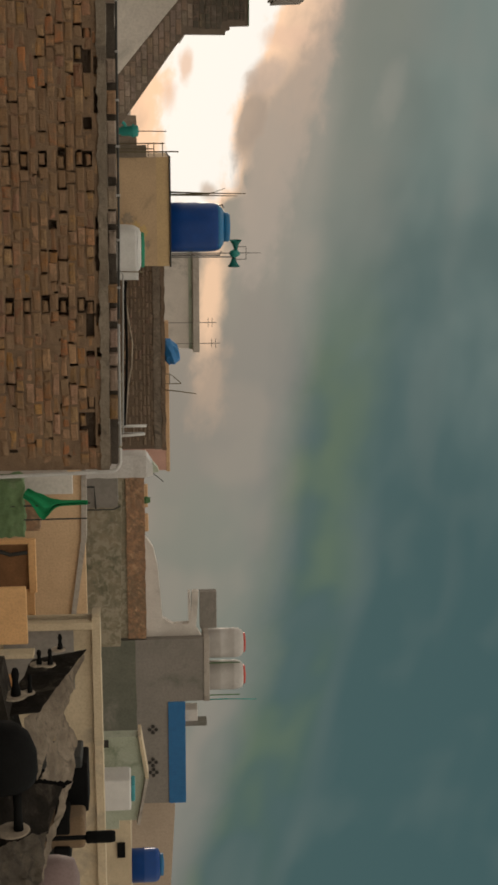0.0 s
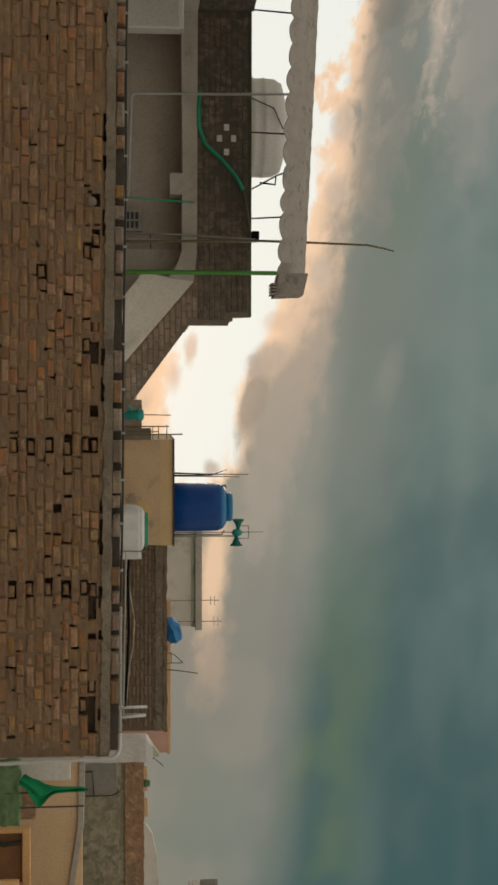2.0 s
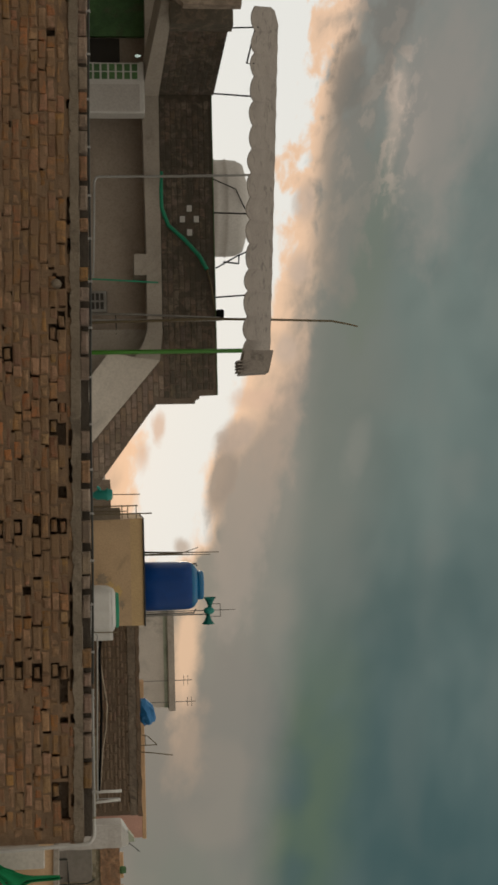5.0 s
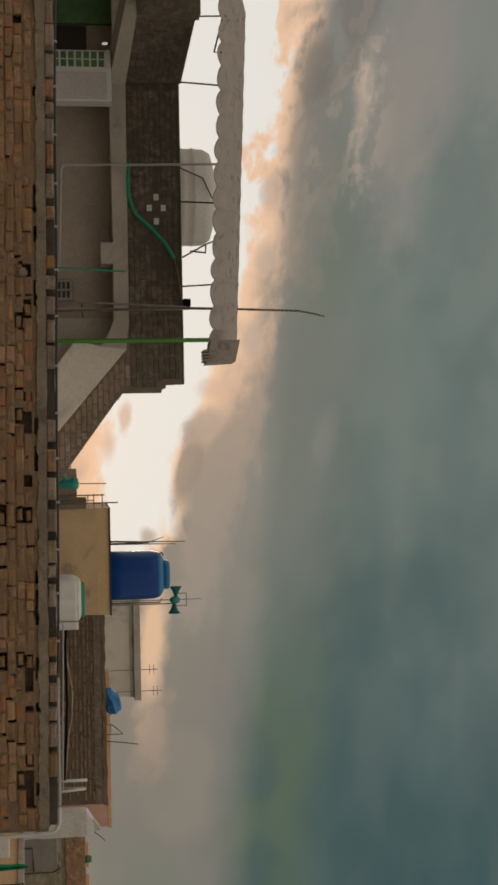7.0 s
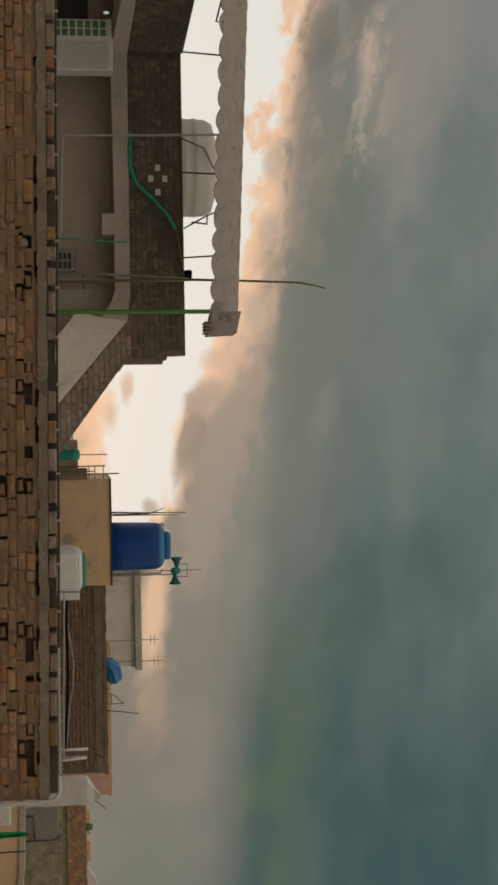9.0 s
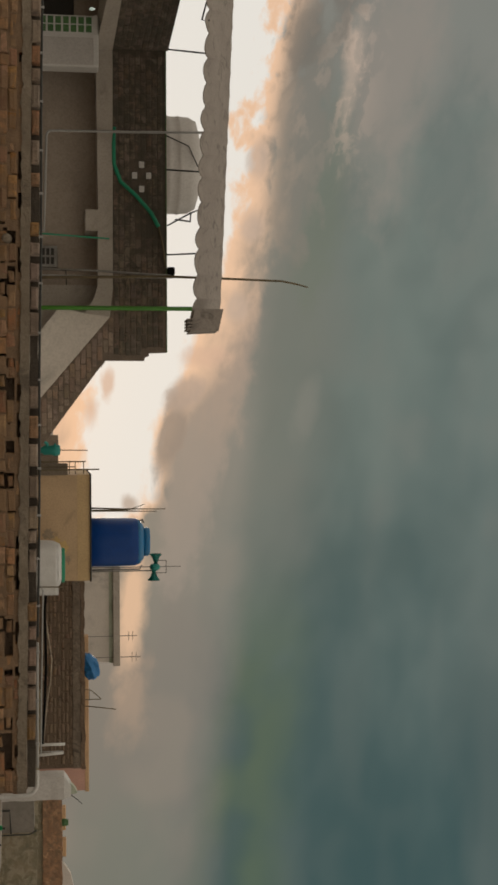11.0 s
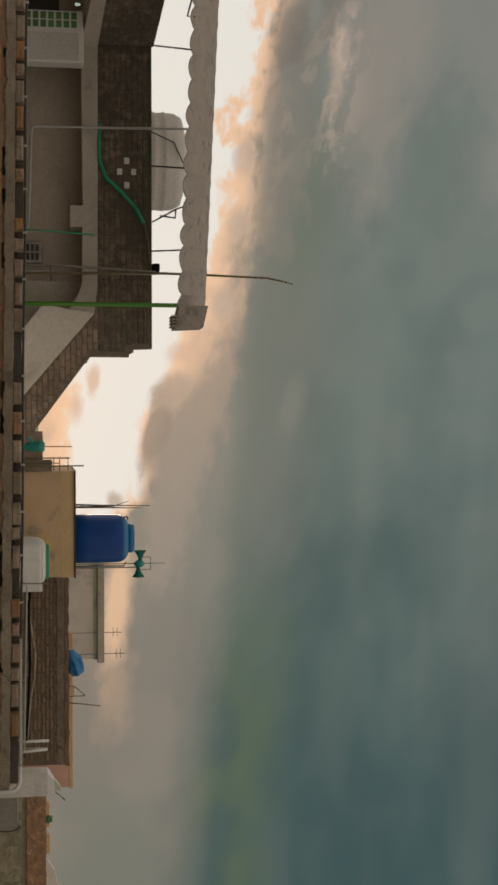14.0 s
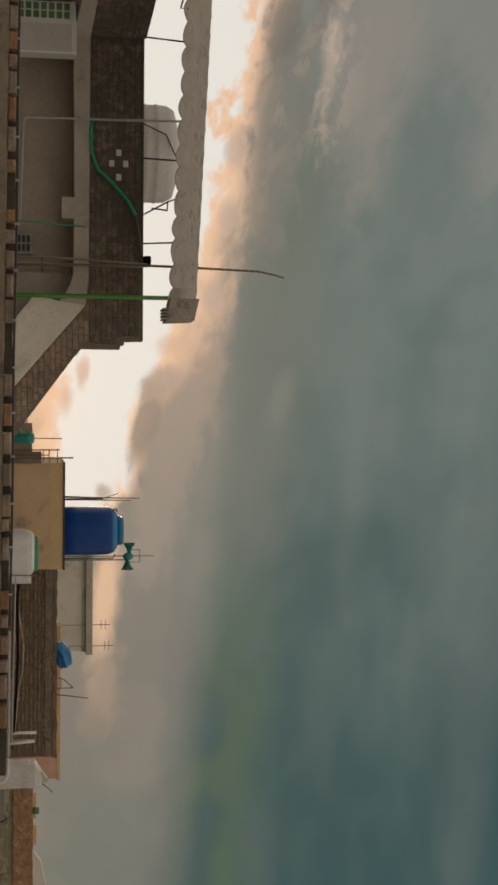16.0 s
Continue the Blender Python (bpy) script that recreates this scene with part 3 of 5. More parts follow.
# the bedding's dark colour paints the shaded gaps between the top bricks
part("bedding", rough_box(-9.45, 3.34, WY + 0.17, WY + 0.28, 6.73, 6.82, (200, 2, 2), 0.012, seed=4.0), gap_shade_m, wall_front)
stone = bmesh.new()
bmesh.ops.create_icosphere(stone, subdivisions=2, radius=0.05, matrix=Matrix.Translation((-1.975, WY + 0.02, 6.515)))
for v in stone.verts:
    v.co += noise.noise_vector(v.co * 12) * 0.012
part("stone", stone, concrete_m, wall_front, "grey lump of stone in a broken joint")


def settle(x):
    """How far the old wall's courses have risen or sunk from level at x."""
    return 0.014 - 0.0115 * x


SLOPE = Matrix(((1, 0, 0, 0), (0, 1, 0, 0), (-0.0115, 0, 1, 0.014), (0, 0, 0, 1)))
for ch_ in wall_front.children:
    ch_.data.transform(SLOPE)
# conduit along the wall top, with saddles, and the drain pipe at the wall's end
conduit = thing("conduit", (-3, WY, 6.84), "thin dark cable conduit clipped along the wall top", "conduit")
conduit.location = (0, 0, 0)
part("pipe", tube([(x, WY - 0.03 + 0.004 * math.sin(x * 3.1), 6.838 + 0.004 * math.sin(x * 2.3)) for x in np.arange(-9.4, 1.95, 0.25)], 0.0115, 8), dark_iron, conduit)
part("pale_pipe", tube([(x, WY - 0.03 + 0.004 * math.sin(x * 3.1), 6.838 + 0.004 * math.sin(x * 2.3)) for x in np.arange(1.9, 3.2, 0.2)], 0.0125, 8), pipe_grey, conduit)
for i in range(28):
    x = -9.0 + 0.44 * i + RNG.uniform(-0.03, 0.03)
    part("clip", box(x - 0.011, x + 0.011, WY - 0.047, WY - 0.012, 6.82, 6.856 + 0.004 * math.sin(x * 2.3), 0.003), pipe_grey, conduit)
for ch_ in conduit.children:
    ch_.data.transform(SLOPE)
bend = [(3.395, WY - 0.05, 0.0), (3.395, WY - 0.05, 5.6), (3.375, WY - 0.05, 6.2), (3.36, WY - 0.05, 6.7)]
bend += [(3.36 - 0.11 + 0.11 * math.cos(a), WY - 0.05 + 0.02 * a / 1.57, 6.715 + 0.1 * math.sin(a)) for a in np.linspace(0.1, 1.57, 8)] + [(3.13, WY - 0.03, 6.817)]
drain = thing("drain_pipe", (0, 0, 0), "pale grey drain pipe bending over the brick wall's end", "pipe")
part("pipe", tube(bend, 0.019, 10), pvc_m, drain, smooth=True)



# ---- the brick house with a stair and a canopy ----
def seg_slab(p0, p1, zb0, zt0, zb1, zt1, th, bm=None):
    """An upright slab over the plan line p0 to p1, its bottom and top heights at both ends; thickness goes away from the eye."""
    own = bmesh.new()
    d = Vector((p1[0] - p0[0], p1[1] - p0[1], 0)).normalized()
    n = Vector((-d.y, d.x, 0)) * th
    if n.y < 0:
        n = -n
    q = []
    for p, zb, zt in ((p0, zb0, zt0), (p1, zb1, zt1)):
        for off in (Vector((0, 0, 0)), n):
            for z in (zb, zt):
                q.append(own.verts.new((p[0] + off.x, p[1] + off.y, z)))
    for f in ((0, 1, 5, 4), (2, 6, 7, 3), (0, 4, 6, 2), (1, 3, 7, 5), (0, 2, 3, 1), (4, 5, 7, 6)):
        own.faces.new([q[i] for i in f])
    bmesh.ops.recalc_face_normals(own, faces=own.faces[:])
    return join(bm, own)


HY = 21.0
house = thing("brick_house", (0, 0, 0), "unplastered brick house with a concrete ledge and outside stair", "house")
part("body", box(-9.4, -2.45, HY + 0.62, 27, 0, 7.72), plaster_brown, house, "brown-grey plastered wall")
part("roof_slab", box(-9.4, -1.4, HY + 0.2, 27, 7.72, 7.9), plaster_grey, house)
ledge = prism([(-6.03, 7.64), (-3.56, 7.665), (-3.56, 7.47), (-3.23, 7.47), (-3.23, 7.66), (-2.38, 7.655), (-2.2, 7.60), (-1.95, 7.45), (-1.90, 7.84), (-2.34, 7.89), (-6.03, 7.90)], HY - 0.1, HY + 0.62)
part("ledge", ledge, plaster_grey, house, "grey concrete ledge")
part("ledge", seg_slab((-6.03, HY - 0.1), (-6.78, HY - 2.15), 7.64, 7.9, 7.88, 8.06, 0.5), plaster_grey, house)
parapet = part("parapet", box(-6.08, -2.4, HY + 0.006, HY + 0.23, 7.9, 8.725), mortar_moss, house, "dark weathered brick parapet")
part("parapet_end", box(-6.80, -6.44, HY - 2.25, HY - 1.95, 8.0, 8.885), brick_moss, house, "brick end of the wing parapet")
part("parapet_return", seg_slab((-6.08, HY + 0.012), (-6.72, HY - 2.0), 7.9, 8.77, 8.06, 8.90, 0.2), brick_moss, house, "brick parapet of the wing")
part("coping_line", box(-6.08, -1.36, HY - 0.005, HY + 0.24, 8.725, 8.74), dark_green, house)
stair = prism([(-2.4, 7.9), (-2.4, 8.725), (-1.36, 8.725), (-1.35, 8.45), (-1.30, 8.45), (-1.28, 8.39), (-1.23, 8.38), (-1.23, 7.77), (-0.14, 6.965), (0.45, 6.52), (0.45, 6.0), (-0.3, 6.0), (-0.3, 6.48), (-1.86, 7.80)], HY + 0.012, HY + 0.23)
part("stair_wall", stair, mortar_dark, house, "brick side wall of a sloping stair")
part("stair_soffit", prism([(-0.3, 6.0), (-0.3, 6.48), (-1.9, 7.84), (-1.95, 7.46), (-2.04, 7.06), (-1.70, 6.79), (-1.70, 6.0)], HY - 0.08, HY + 0.5), plaster_pale, house, "pale plastered stair side")
part("stair_back", box(-2.45, -1.6, HY + 0.5, 23, 0, 7.72), plaster_grey, house)
# parapet bricks; pierced openings stay free
holes = [(-4.29, 8.35), (-4.12, 8.24), (-4.12, 8.46), (-3.91, 8.35)]
pb = []
for k in range(9):
    zc = 7.945 + 0.0865 * k
    x = -6.06 + (0.11 if k % 2 else 0)
    lim = -1.245 if zc < 8.36 else -1.37
    while x < lim - 0.1:
        w = 0.213 if RNG.random() < 0.85 and x + 0.213 < lim else 0.103
        if x + w > lim:
            break
        if not any(abs(x + w / 2 - hx) < w / 2 + 0.07 and abs(zc - hz) < 0.07 for hx, hz in holes):
            pb.append((x + w / 2, zc, w))
        x += w + RNG.uniform(0.010, 0.016)
me_d = {}
for w in (0.213, 0.103):
    for n_ in range(4):
        b_ = brick_bm(w, 0.06, 0.074, RNG, 0.006)
        me = bpy.data.meshes.new("brick")
        b_.to_mesh(me)
        b_.free()
        me.materials.append(brick_moss)
        me_d[w, n_] = me
for i, (x, z, w) in enumerate(pb):
    ob = new("brick", me_d[w, i % 4])
    ob.location = (x, HY - 0.002 + RNG.uniform(-0.004, 0.005), z)
    ob.parent = parapet
# stair bricks run with the courses and stop at the slope
sb = bmesh.new()
for k in range(-16, 0):
    zc = 7.945 + 0.0865 * k
    lo, hi = -1.86 + (7.80 - zc) / 0.846, -1.23 + (7.77 - zc) / 0.7376
    hi = min(hi, 0.42) if zc < 7.75 else -1.24
    x = lo + RNG.uniform(0.03, 0.08)
    while x + 0.1 < hi - 0.04:
        w = 0.213 if x + 0.22 < hi - 0.03 else 0.1
        brick_bm(w, 0.06, 0.074, RNG, 0.006, sb, (x + w / 2, HY + RNG.uniform(-0.004, 0.004), zc))
        x += w + 0.013
tagged(part("stair_bricks", sb, brick_dark, house), kind="stuff")
for hx, hz in holes:
    part("pierced_block", box(hx - 0.05, hx + 0.05, HY + 0.0, HY + 0.05, hz - 0.04, hz + 0.04, 0.004), white_plastic, house, "pale square vent hole in the brickwork")
part("green_wall", box(-8.6, -7.17, HY + 0.52, HY + 0.6, 6.0, 7.72), dark_green, house, "dark green painted wall")
part("wall_wire", tube([(-8.1, HY + 0.5, 7.25), (-7.98, HY + 0.5, 6.75), (-7.9, HY + 0.5, 6.35), (-7.8, HY + 0.5, 6.2)], 0.012, 6), pvc_m, house, "thin pale cable on the green wall")
# no opening is cut: the panel's dark colour gives the doorway's shade
part("doorway", box(-7.15, -6.75, HY + 0.58, HY + 0.617, 6.0, 7.32), opening_shade_m, house, "flat dark panel coloured as the shade in a doorway")
vent = part("vent", box(-3.07, -2.73, HY + 0.5, HY + 0.6, 6.5, 7.04, 0.008), steel_m, house, "grey louvred meter box")
for i in range(2):
    for j in range(4):
        part("slot", box(-3.03 + 0.14 * i, -2.92 + 0.14 * i, HY + 0.49, HY + 0.51, 6.72 + 0.072 * j, 6.77 + 0.072 * j), opening_shade_m, vent)
for z in (7.17,):
    part("wall_wire", tube([(-2.72, HY + 0.58, z), (-2.5, HY + 0.58, z + 0.01), (-2.38, HY + 0.5, z + 0.012)], 0.008, 6), dark_iron, house)

side_house = thing("side_house", (0, 0, 0), "brick house with a grey plastered lower wall", "house")
part("wall", prism([(-9.4, 0), (-6.69, 0), (-6.69, 7.80), (-6.60, 7.98), (-9.4, 7.96)], 17.98, 18.2), plaster_grey, side_house, "grey plastered wall")
part("brick_wall", prism([(-9.4, 7.96), (-6.60, 7.98), (-6.5, 8.12), (-6.46, 8.14), (-6.46, 8.93), (-9.4, 8.95)], 18.0, 18.18), brick_dark, side_house, "rough brown brick upper wall")
part("back", box(-9.4, -7.9, 18.2, 20.3, 0, 8.9), plaster_grey, side_house)
part("rag", tube([(-6.86, 18.85, 8.2), (-6.80, 18.85, 8.27), (-6.76, 18.85, 8.40), (-6.73, 18.85, 8.52)], 0.03, 6, r_end=0.012), smooth_mat("faded_blue_cloth", (0.03, 0.16, 0.30), 0.9), house, "strip of faded blue cloth")

wb = bmesh.new()
for k in range(9):
    s_ = RNG.uniform(0.02, 0.1)
    while s_ < 1.9:
        w = RNG.choice((0.213, 0.213, 0.103))
        brick_bm(w, 0.05, 0.074, RNG, 0.007, wb, (s_ + w / 2, RNG.uniform(-0.006, 0.003), 8.10 + 0.0865 * k - 0.15 * s_ / 2.1), 0.006)
        s_ += w + 0.014
wb.transform(Matrix(((0.303, -0.953, 0, -6.712), (0.953, 0.303, 0, 19.0), (0, 0, 1, 0), (0, 0, 0, 1))))
tagged(part("wing_bricks", wb, brick_moss, house), kind="stuff")
wb = bmesh.new()
for k in range(10):
    x = -7.9 + (0.11 if k % 2 else 0.0)
    while x < -6.6:
        w = RNG.choice((0.213, 0.213, 0.103))
        if x + w > -6.47:
            break
        brick_bm(w, 0.05, 0.074, RNG, 0.007, wb, (x + w / 2, 17.99 + RNG.uniform(-0.006, 0.004), 8.19 + 0.0865 * k), 0.006)
        x += w + 0.014
tagged(part("upper_bricks", wb, brick_mid, side_house), kind="stuff")

cooler = thing("air_cooler", (-6.05, 21.0, 6.7), "white metal air cooler with a louvred side", "air cooler")
cooler.location = (0, 0, 0)
part("body", box(-6.44, -5.66, HY - 0.48, HY - 0.115, 6.62, 7.675, 0.03, 3), white_plastic, cooler)
part("lower_band", box(-6.1, -5.68, HY - 0.492, HY - 0.475, 6.66, 7.6, 0.004), tank_white_m, cooler)
for i in range(2):
    for j in range(8):
        part("louvre", box(-6.41 + 0.125 * i, -6.305 + 0.125 * i, HY - 0.49, HY - 0.472, 6.68 + 0.115 * j, 6.765 + 0.115 * j), dark_green, cooler)
part("frame", box(-6.44, -6.15, HY - 0.5, HY - 0.478, 7.6, 7.66, 0.004), white_plastic, cooler)
part("bracket", box(-6.4, -6.35, HY - 0.4, HY + 0.62, 6.0, 6.62), steel_m, cooler)
part("bracket", box(-5.75, -5.7, HY - 0.4, HY + 0.62, 6.0, 6.62), steel_m, cooler)
bulb = thing("light_bulb", (0, 0, 0), "small white bulb hanging under the ledge", "light bulb")
part("glass", lathe([(0.006, 0.03), (0.022, 0.05), (0.026, 0.07), (0.016, 0.1), (0.012, 0.12)], (-6.72, HY + 0.1, 7.52), 12), lamp_m, bulb, smooth=True)
part("cord", tube([(-6.72, HY + 0.1, 7.64), (-6.72, HY + 0.1, 7.73)], 0.006, 6), black_m, bulb)

# poles, pipes and hose in front of the house
def rod(name, pts, r, material, label, category, seg=8, r_end=None):
    t_ = thing(name, (0, 0, 0), label, category)
    part("shaft", tube(pts, r, seg, r_end=r_end), material, t_, smooth=True)
    return t_


PY = HY - 0.25
frame_pts = [(-4.76, PY, 9.30), (-4.74, PY, 8.2), (-4.73, PY, 6.95)] + [(-4.73 + 0.1 - 0.1 * math.cos(a), PY, 6.95 - 0.07 * math.sin(a)) for a in np.linspace(0.2, 1.57, 5)] + [(-3.9, PY, 6.86), (-3.2, PY, 6.84), (-3.2, PY, 6.0)]
rod("bent_pipe", frame_pts, 0.02, pipe_grey, "pale bent steel pipe in front of the wall", "pipe")
rod("green_post", [(-2.02, PY, 6.0), (-2.02, PY, 7.3), (-2.02, PY, 9.14)], 0.034, green_paint, "bright green painted post under the canopy", "post")
rod("steel_pipe", [(-2.52, PY, 6.0), (-2.50, PY, 7.5), (-2.51, PY, 8.80)], 0.022, pipe_grey, "grey steel pipe standing by the wall", "pipe")
rod("steel_pipe", [(-2.62, PY, 6.0), (-2.60, PY, 7.5), (-2.53, PY, 8.78)], 0.018, steel_m, "thin grey steel pipe standing by the wall", "pipe")
rod("bamboo_pole", [(-2.46, PY - 0.06, 6.0), (-2.51, PY - 0.06, 8.72), (-2.49, PY - 0.06, 9.6), (-2.46, PY - 0.06, 10.52), (-2.41, PY - 0.06, 10.78), (-2.37, PY - 0.06, 10.93)], 0.023, bamboo_m, "long bent bamboo pole rising above the canopy", "pole", r_end=0.011)
clamp = thing("clamp_box", (0, 0, 0), "small black box strapped to the parapet", "box")
part("case", box(-2.69, -2.56, HY - 0.07, HY + 0.1, 8.74, 8.86, 0.02, 2), black_m, clamp)
hose_pts = [(-4.85, HY - 0.06, 7.92), (-4.58, HY - 0.09, 7.91), (-4.27, HY - 0.09, 7.915), (-4.01, HY - 0.05, 8.02), (-3.80, HY - 0.03, 8.26), (-3.54, HY - 0.03, 8.49), (-3.32, HY - 0.03, 8.61)]
rod("garden_hose", hose_pts, 0.032, green_hose_m, "green garden hose draped over the brick parapet", "hose")
rod("old_hose", [(-3.32, HY - 0.03, 8.61), (-3.0, HY - 0.03, 8.68), (-2.7, HY - 0.03, 8.71)], 0.015, bamboo_m, "brown cable lying along the parapet", "cable")
rod("thin_green_pipe", [(-3.16, PY, 6.0), (-3.15, PY, 6.84), (-3.09, PY, 7.83)], 0.013, green_hose_m, "thin green pipe rising to the ledge", "pipe")

# canopy of corrugated cement sheet
canopy = thing("canopy", (0, 0, 0), "corrugated grey cement sheet canopy on thin posts", "canopy")
cb = bmesh.new()
NX, NYY = 260, 6
grid = {}
for lay, dz in ((0, 0.0), (1, -0.016)):
    for i in range(NX + 1):
        u = i / NX
        for j in range(NYY + 1):
            v_ = j / NYY
            xl, xr = -6.80 - 0.42 * v_ + 3.0 * max(0.0, v_ - 0.7) ** 2, -1.84 - 0.1 * v_
            x = xl + u * (xr - xl)
            y = 19.0 + 1.25 * v_
            zn = 9.225 - 0.245 * u
            zf = 9.70 - 0.235 * u
            wave = (0.062 + 0.03 * noise.noise((x * 1.7, 2.0, 0.0))) * abs(math.sin(math.pi * (u * 14.5 + 0.12 * noise.noise((x * 2.1, 0.0, 4.0))))) ** 0.7
            z = zn + (zf - zn) * v_ - wave * (1 - 0.85 * v_) + 0.03
            grid[lay, i, j] = cb.verts.new((x + RNG.uniform(-0.003, 0.003), y + (0.02 * noise.noise((x * 3, 0, 0)) if j == 0 else 0), z + dz))
for i in range(NX):
    for j in range(NYY):
        cb.faces.new((grid[0, i, j], grid[0, i + 1, j], grid[0, i + 1, j + 1], grid[0, i, j + 1]))
        cb.faces.new((grid[1, i, j], grid[1, i, j + 1], grid[1, i + 1, j + 1], grid[1, i + 1, j]))
for i in range(NX):
    for j, s_ in ((0, 1), (NYY, -1)):
        q = (grid[0, i, j], grid[1, i, j], grid[1, i + 1, j], grid[0, i + 1, j])
        cb.faces.new(q if s_ > 0 else q[::-1])
for j in range(NYY):
    for i in (0, NX):
        cb.faces.new((grid[0, i, j], grid[0, i, j + 1], grid[1, i, j + 1], grid[1, i, j]))
bmesh.ops.recalc_face_normals(cb, faces=cb.faces[:])
part("sheet", cb, asbestos_m, canopy, "corrugated grey cement sheet")
part("end_cap", prism([(-1.86, 8.97), (-1.53, 8.90), (-1.55, 9.31), (-1.86, 9.38)], 18.98, 19.5), asbestos_m, canopy)
for i in range(4):
    part("ridge", box(-1.72 + 0.045 * i, -1.695 + 0.045 * i, 18.96, 19.4, 8.86, 8.96), asbestos_m, canopy)
for pts in (((-6.48, 19.00, 8.89), (-6.56, 19.20, 9.29)),
            ((-6.49, 19.10, 9.23), (-6.00, 19.10, 9.10), (-6.00, 19.10, 9.21)),
            ((-6.09, 20.95, 8.78), (-5.72, 19.80, 9.29)),
            ((-4.21, 20.95, 8.74), (-3.93, 19.60, 9.11)),
            ((-3.34, 20.95, 8.75), (-3.42, 20.20, 9.04), (-3.39, 19.60, 9.16)),
            ((-3.38, 20.60, 8.84), (-3.29, 20.20, 9.03), (-3.42, 20.20, 9.04)),
            ((-2.88, 20.95, 8.73), (-2.72, 19.50, 9.13))):
    part("post", tube(pts, 0.013, 6), dark_iron, canopy)
rod("support_wire", [(-3.91, 19.55, 9.10), (-4.06, 19.50, 9.13), (-4.21, 19.50, 9.18)], 0.014, teal_m, "short green rod under the canopy edge", "rod")

tank = thing("white_water_tank", (-4.88, 24.0, 7.9), "large dusty white plastic water tank behind the parapet", "water tank")
tank.location = (0, 0, 0)
prof = [(0.80, 0.0), (0.86, 0.04)]
for i in range(7):
    z = 0.1 + i * 0.19
    prof += [(0.86, z), (0.875, z + 0.03), (0.86, z + 0.06)]
prof += [(0.85, 1.45), (0.78, 1.58), (0.5, 1.66), (0.3, 1.68), (0.3, 1.74), (0.0, 1.75)]
part("shell", lathe(prof[:-1] + [(0.02, 1.75)], (-4.88, 24.0, 7.9), 40), tank_white_m, tank, smooth=True)
part("strap", tube([(-5.3, 23.1, 8.72), (-5.05, 23.12, 9.3), (-4.7, 23.14, 9.46)], 0.012, 6), dark_iron, tank)


# ---- the ochre roof room with its tank ----
room = thing("roof_room", (0, 0, 0), "small ochre plastered roof room with a thin slab", "building")
part("wall", box(0.72, 2.76, 26.0, 29.0, 6.0, 7.64), plaster_yellow, room)
part("painted_edge", box(0.715, 2.765, 25.996, 29.0, 7.40, 7.635), ochre_edge, room, "brighter ochre band under the roof")
part("roof_slab", box(0.70, 2.78, 25.96, 29.05, 7.64, 7.67, 0.006), dark_iron, room, "thin dark roof slab edge")
def patch(cx, y, cz, rx, rz, seed):
    """A thin ragged flake outline on a wall that faces the viewer."""
    r_ = random.Random(seed)
    ring = []
    for i in range(22):
        a = 2 * math.pi * i / 22
        k_ = r_.uniform(0.55, 1.1)
        ring.append((cx + rx * k_ * math.cos(a), cz + rz * k_ * math.sin(a)))
    return prism(ring, y - 0.005, y + 0.01)
flake_m = mat("peeled_ochre", (0.62, 0.43, 0.19), (0.50, 0.34, 0.15), 0.9, 0, 5.0, 0.5, 40.0, 0.3, (0.30, 0.22, 0.14), 5.0)
bare_m = mat("bare_render", (0.36, 0.275, 0.19), (0.29, 0.22, 0.15), 0.92, 0, 5.0, 0.4, 40.0, 0.3, (0.22, 0.17, 0.12), 4.0)
for n_, (cx, cz, rx, rz, m_) in enumerate(((2.12, 7.13, 0.15, 0.11, flake_m), (1.98, 7.0, 0.09, 0.08, flake_m), (2.35, 7.22, 0.10, 0.05, bare_m), (1.86, 6.85, 0.12, 0.13, bare_m), (2.3, 7.05, 0.07, 0.06, bare_m))):
    part("paint_flake", patch(cx, 26.0 - 0.004 * (n_ % 2), cz, rx, rz, n_), m_, room, "peeling patch of ochre paint")
btank = thing("blue_water_tank", (0, 0, 0), "blue plastic water tank on the ochre roof", "water tank")
prof = [(0.47, 0.0), (0.48, 0.02), (0.48, 0.25), (0.478, 0.5), (0.474, 0.75), (0.468, 0.86), (0.445, 0.92), (0.40, 0.96)]
part("shell", lathe(prof, (2.07, 26.55, 7.67), 40), blue_tank_m, btank, smooth=True)
# shoulder and lid take the lighter blue in place of a highlight
part("shoulder", lathe([(0.442, 0.90), (0.45, 0.92), (0.42, 0.97), (0.33, 1.03)], (2.07, 26.55, 7.67), 40), lit_blue_m, btank, smooth=True)
part("lid", lathe([(0.26, 1.02), (0.285, 1.04), (0.285, 1.12), (0.25, 1.155), (0.02, 1.165)], (2.07, 26.55, 7.67), 32), lit_blue_m, btank, "screw lid, its blue lightened for the sky glow", smooth=True)
part("handle", tube([(1.66, 26.45, 8.60), (1.63, 26.45, 8.68), (1.69, 26.45, 8.70)], 0.014, 6), dark_iron, btank)
rod("bundle_stick", [(1.38, 26.25, 7.67), (1.40, 26.25, 8.3), (1.41, 26.25, 9.12)], 0.018, bamboo_m, "thin wooden stick standing beside the blue tank", "stick", r_end=0.008)
rod("bundle_stick", [(1.43, 26.2, 7.67), (1.44, 26.2, 8.4), (1.45, 26.2, 8.95)], 0.016, bamboo_m, "thin wooden stick standing beside the blue tank", "stick", r_end=0.007)
rod("bundle_stick", [(1.42, 26.22, 7.67), (1.415, 26.22, 8.4), (1.31, 26.22, 8.71)], 0.013, bamboo_m, "crooked twig leaning from the stick bundle", "stick", r_end=0.006)
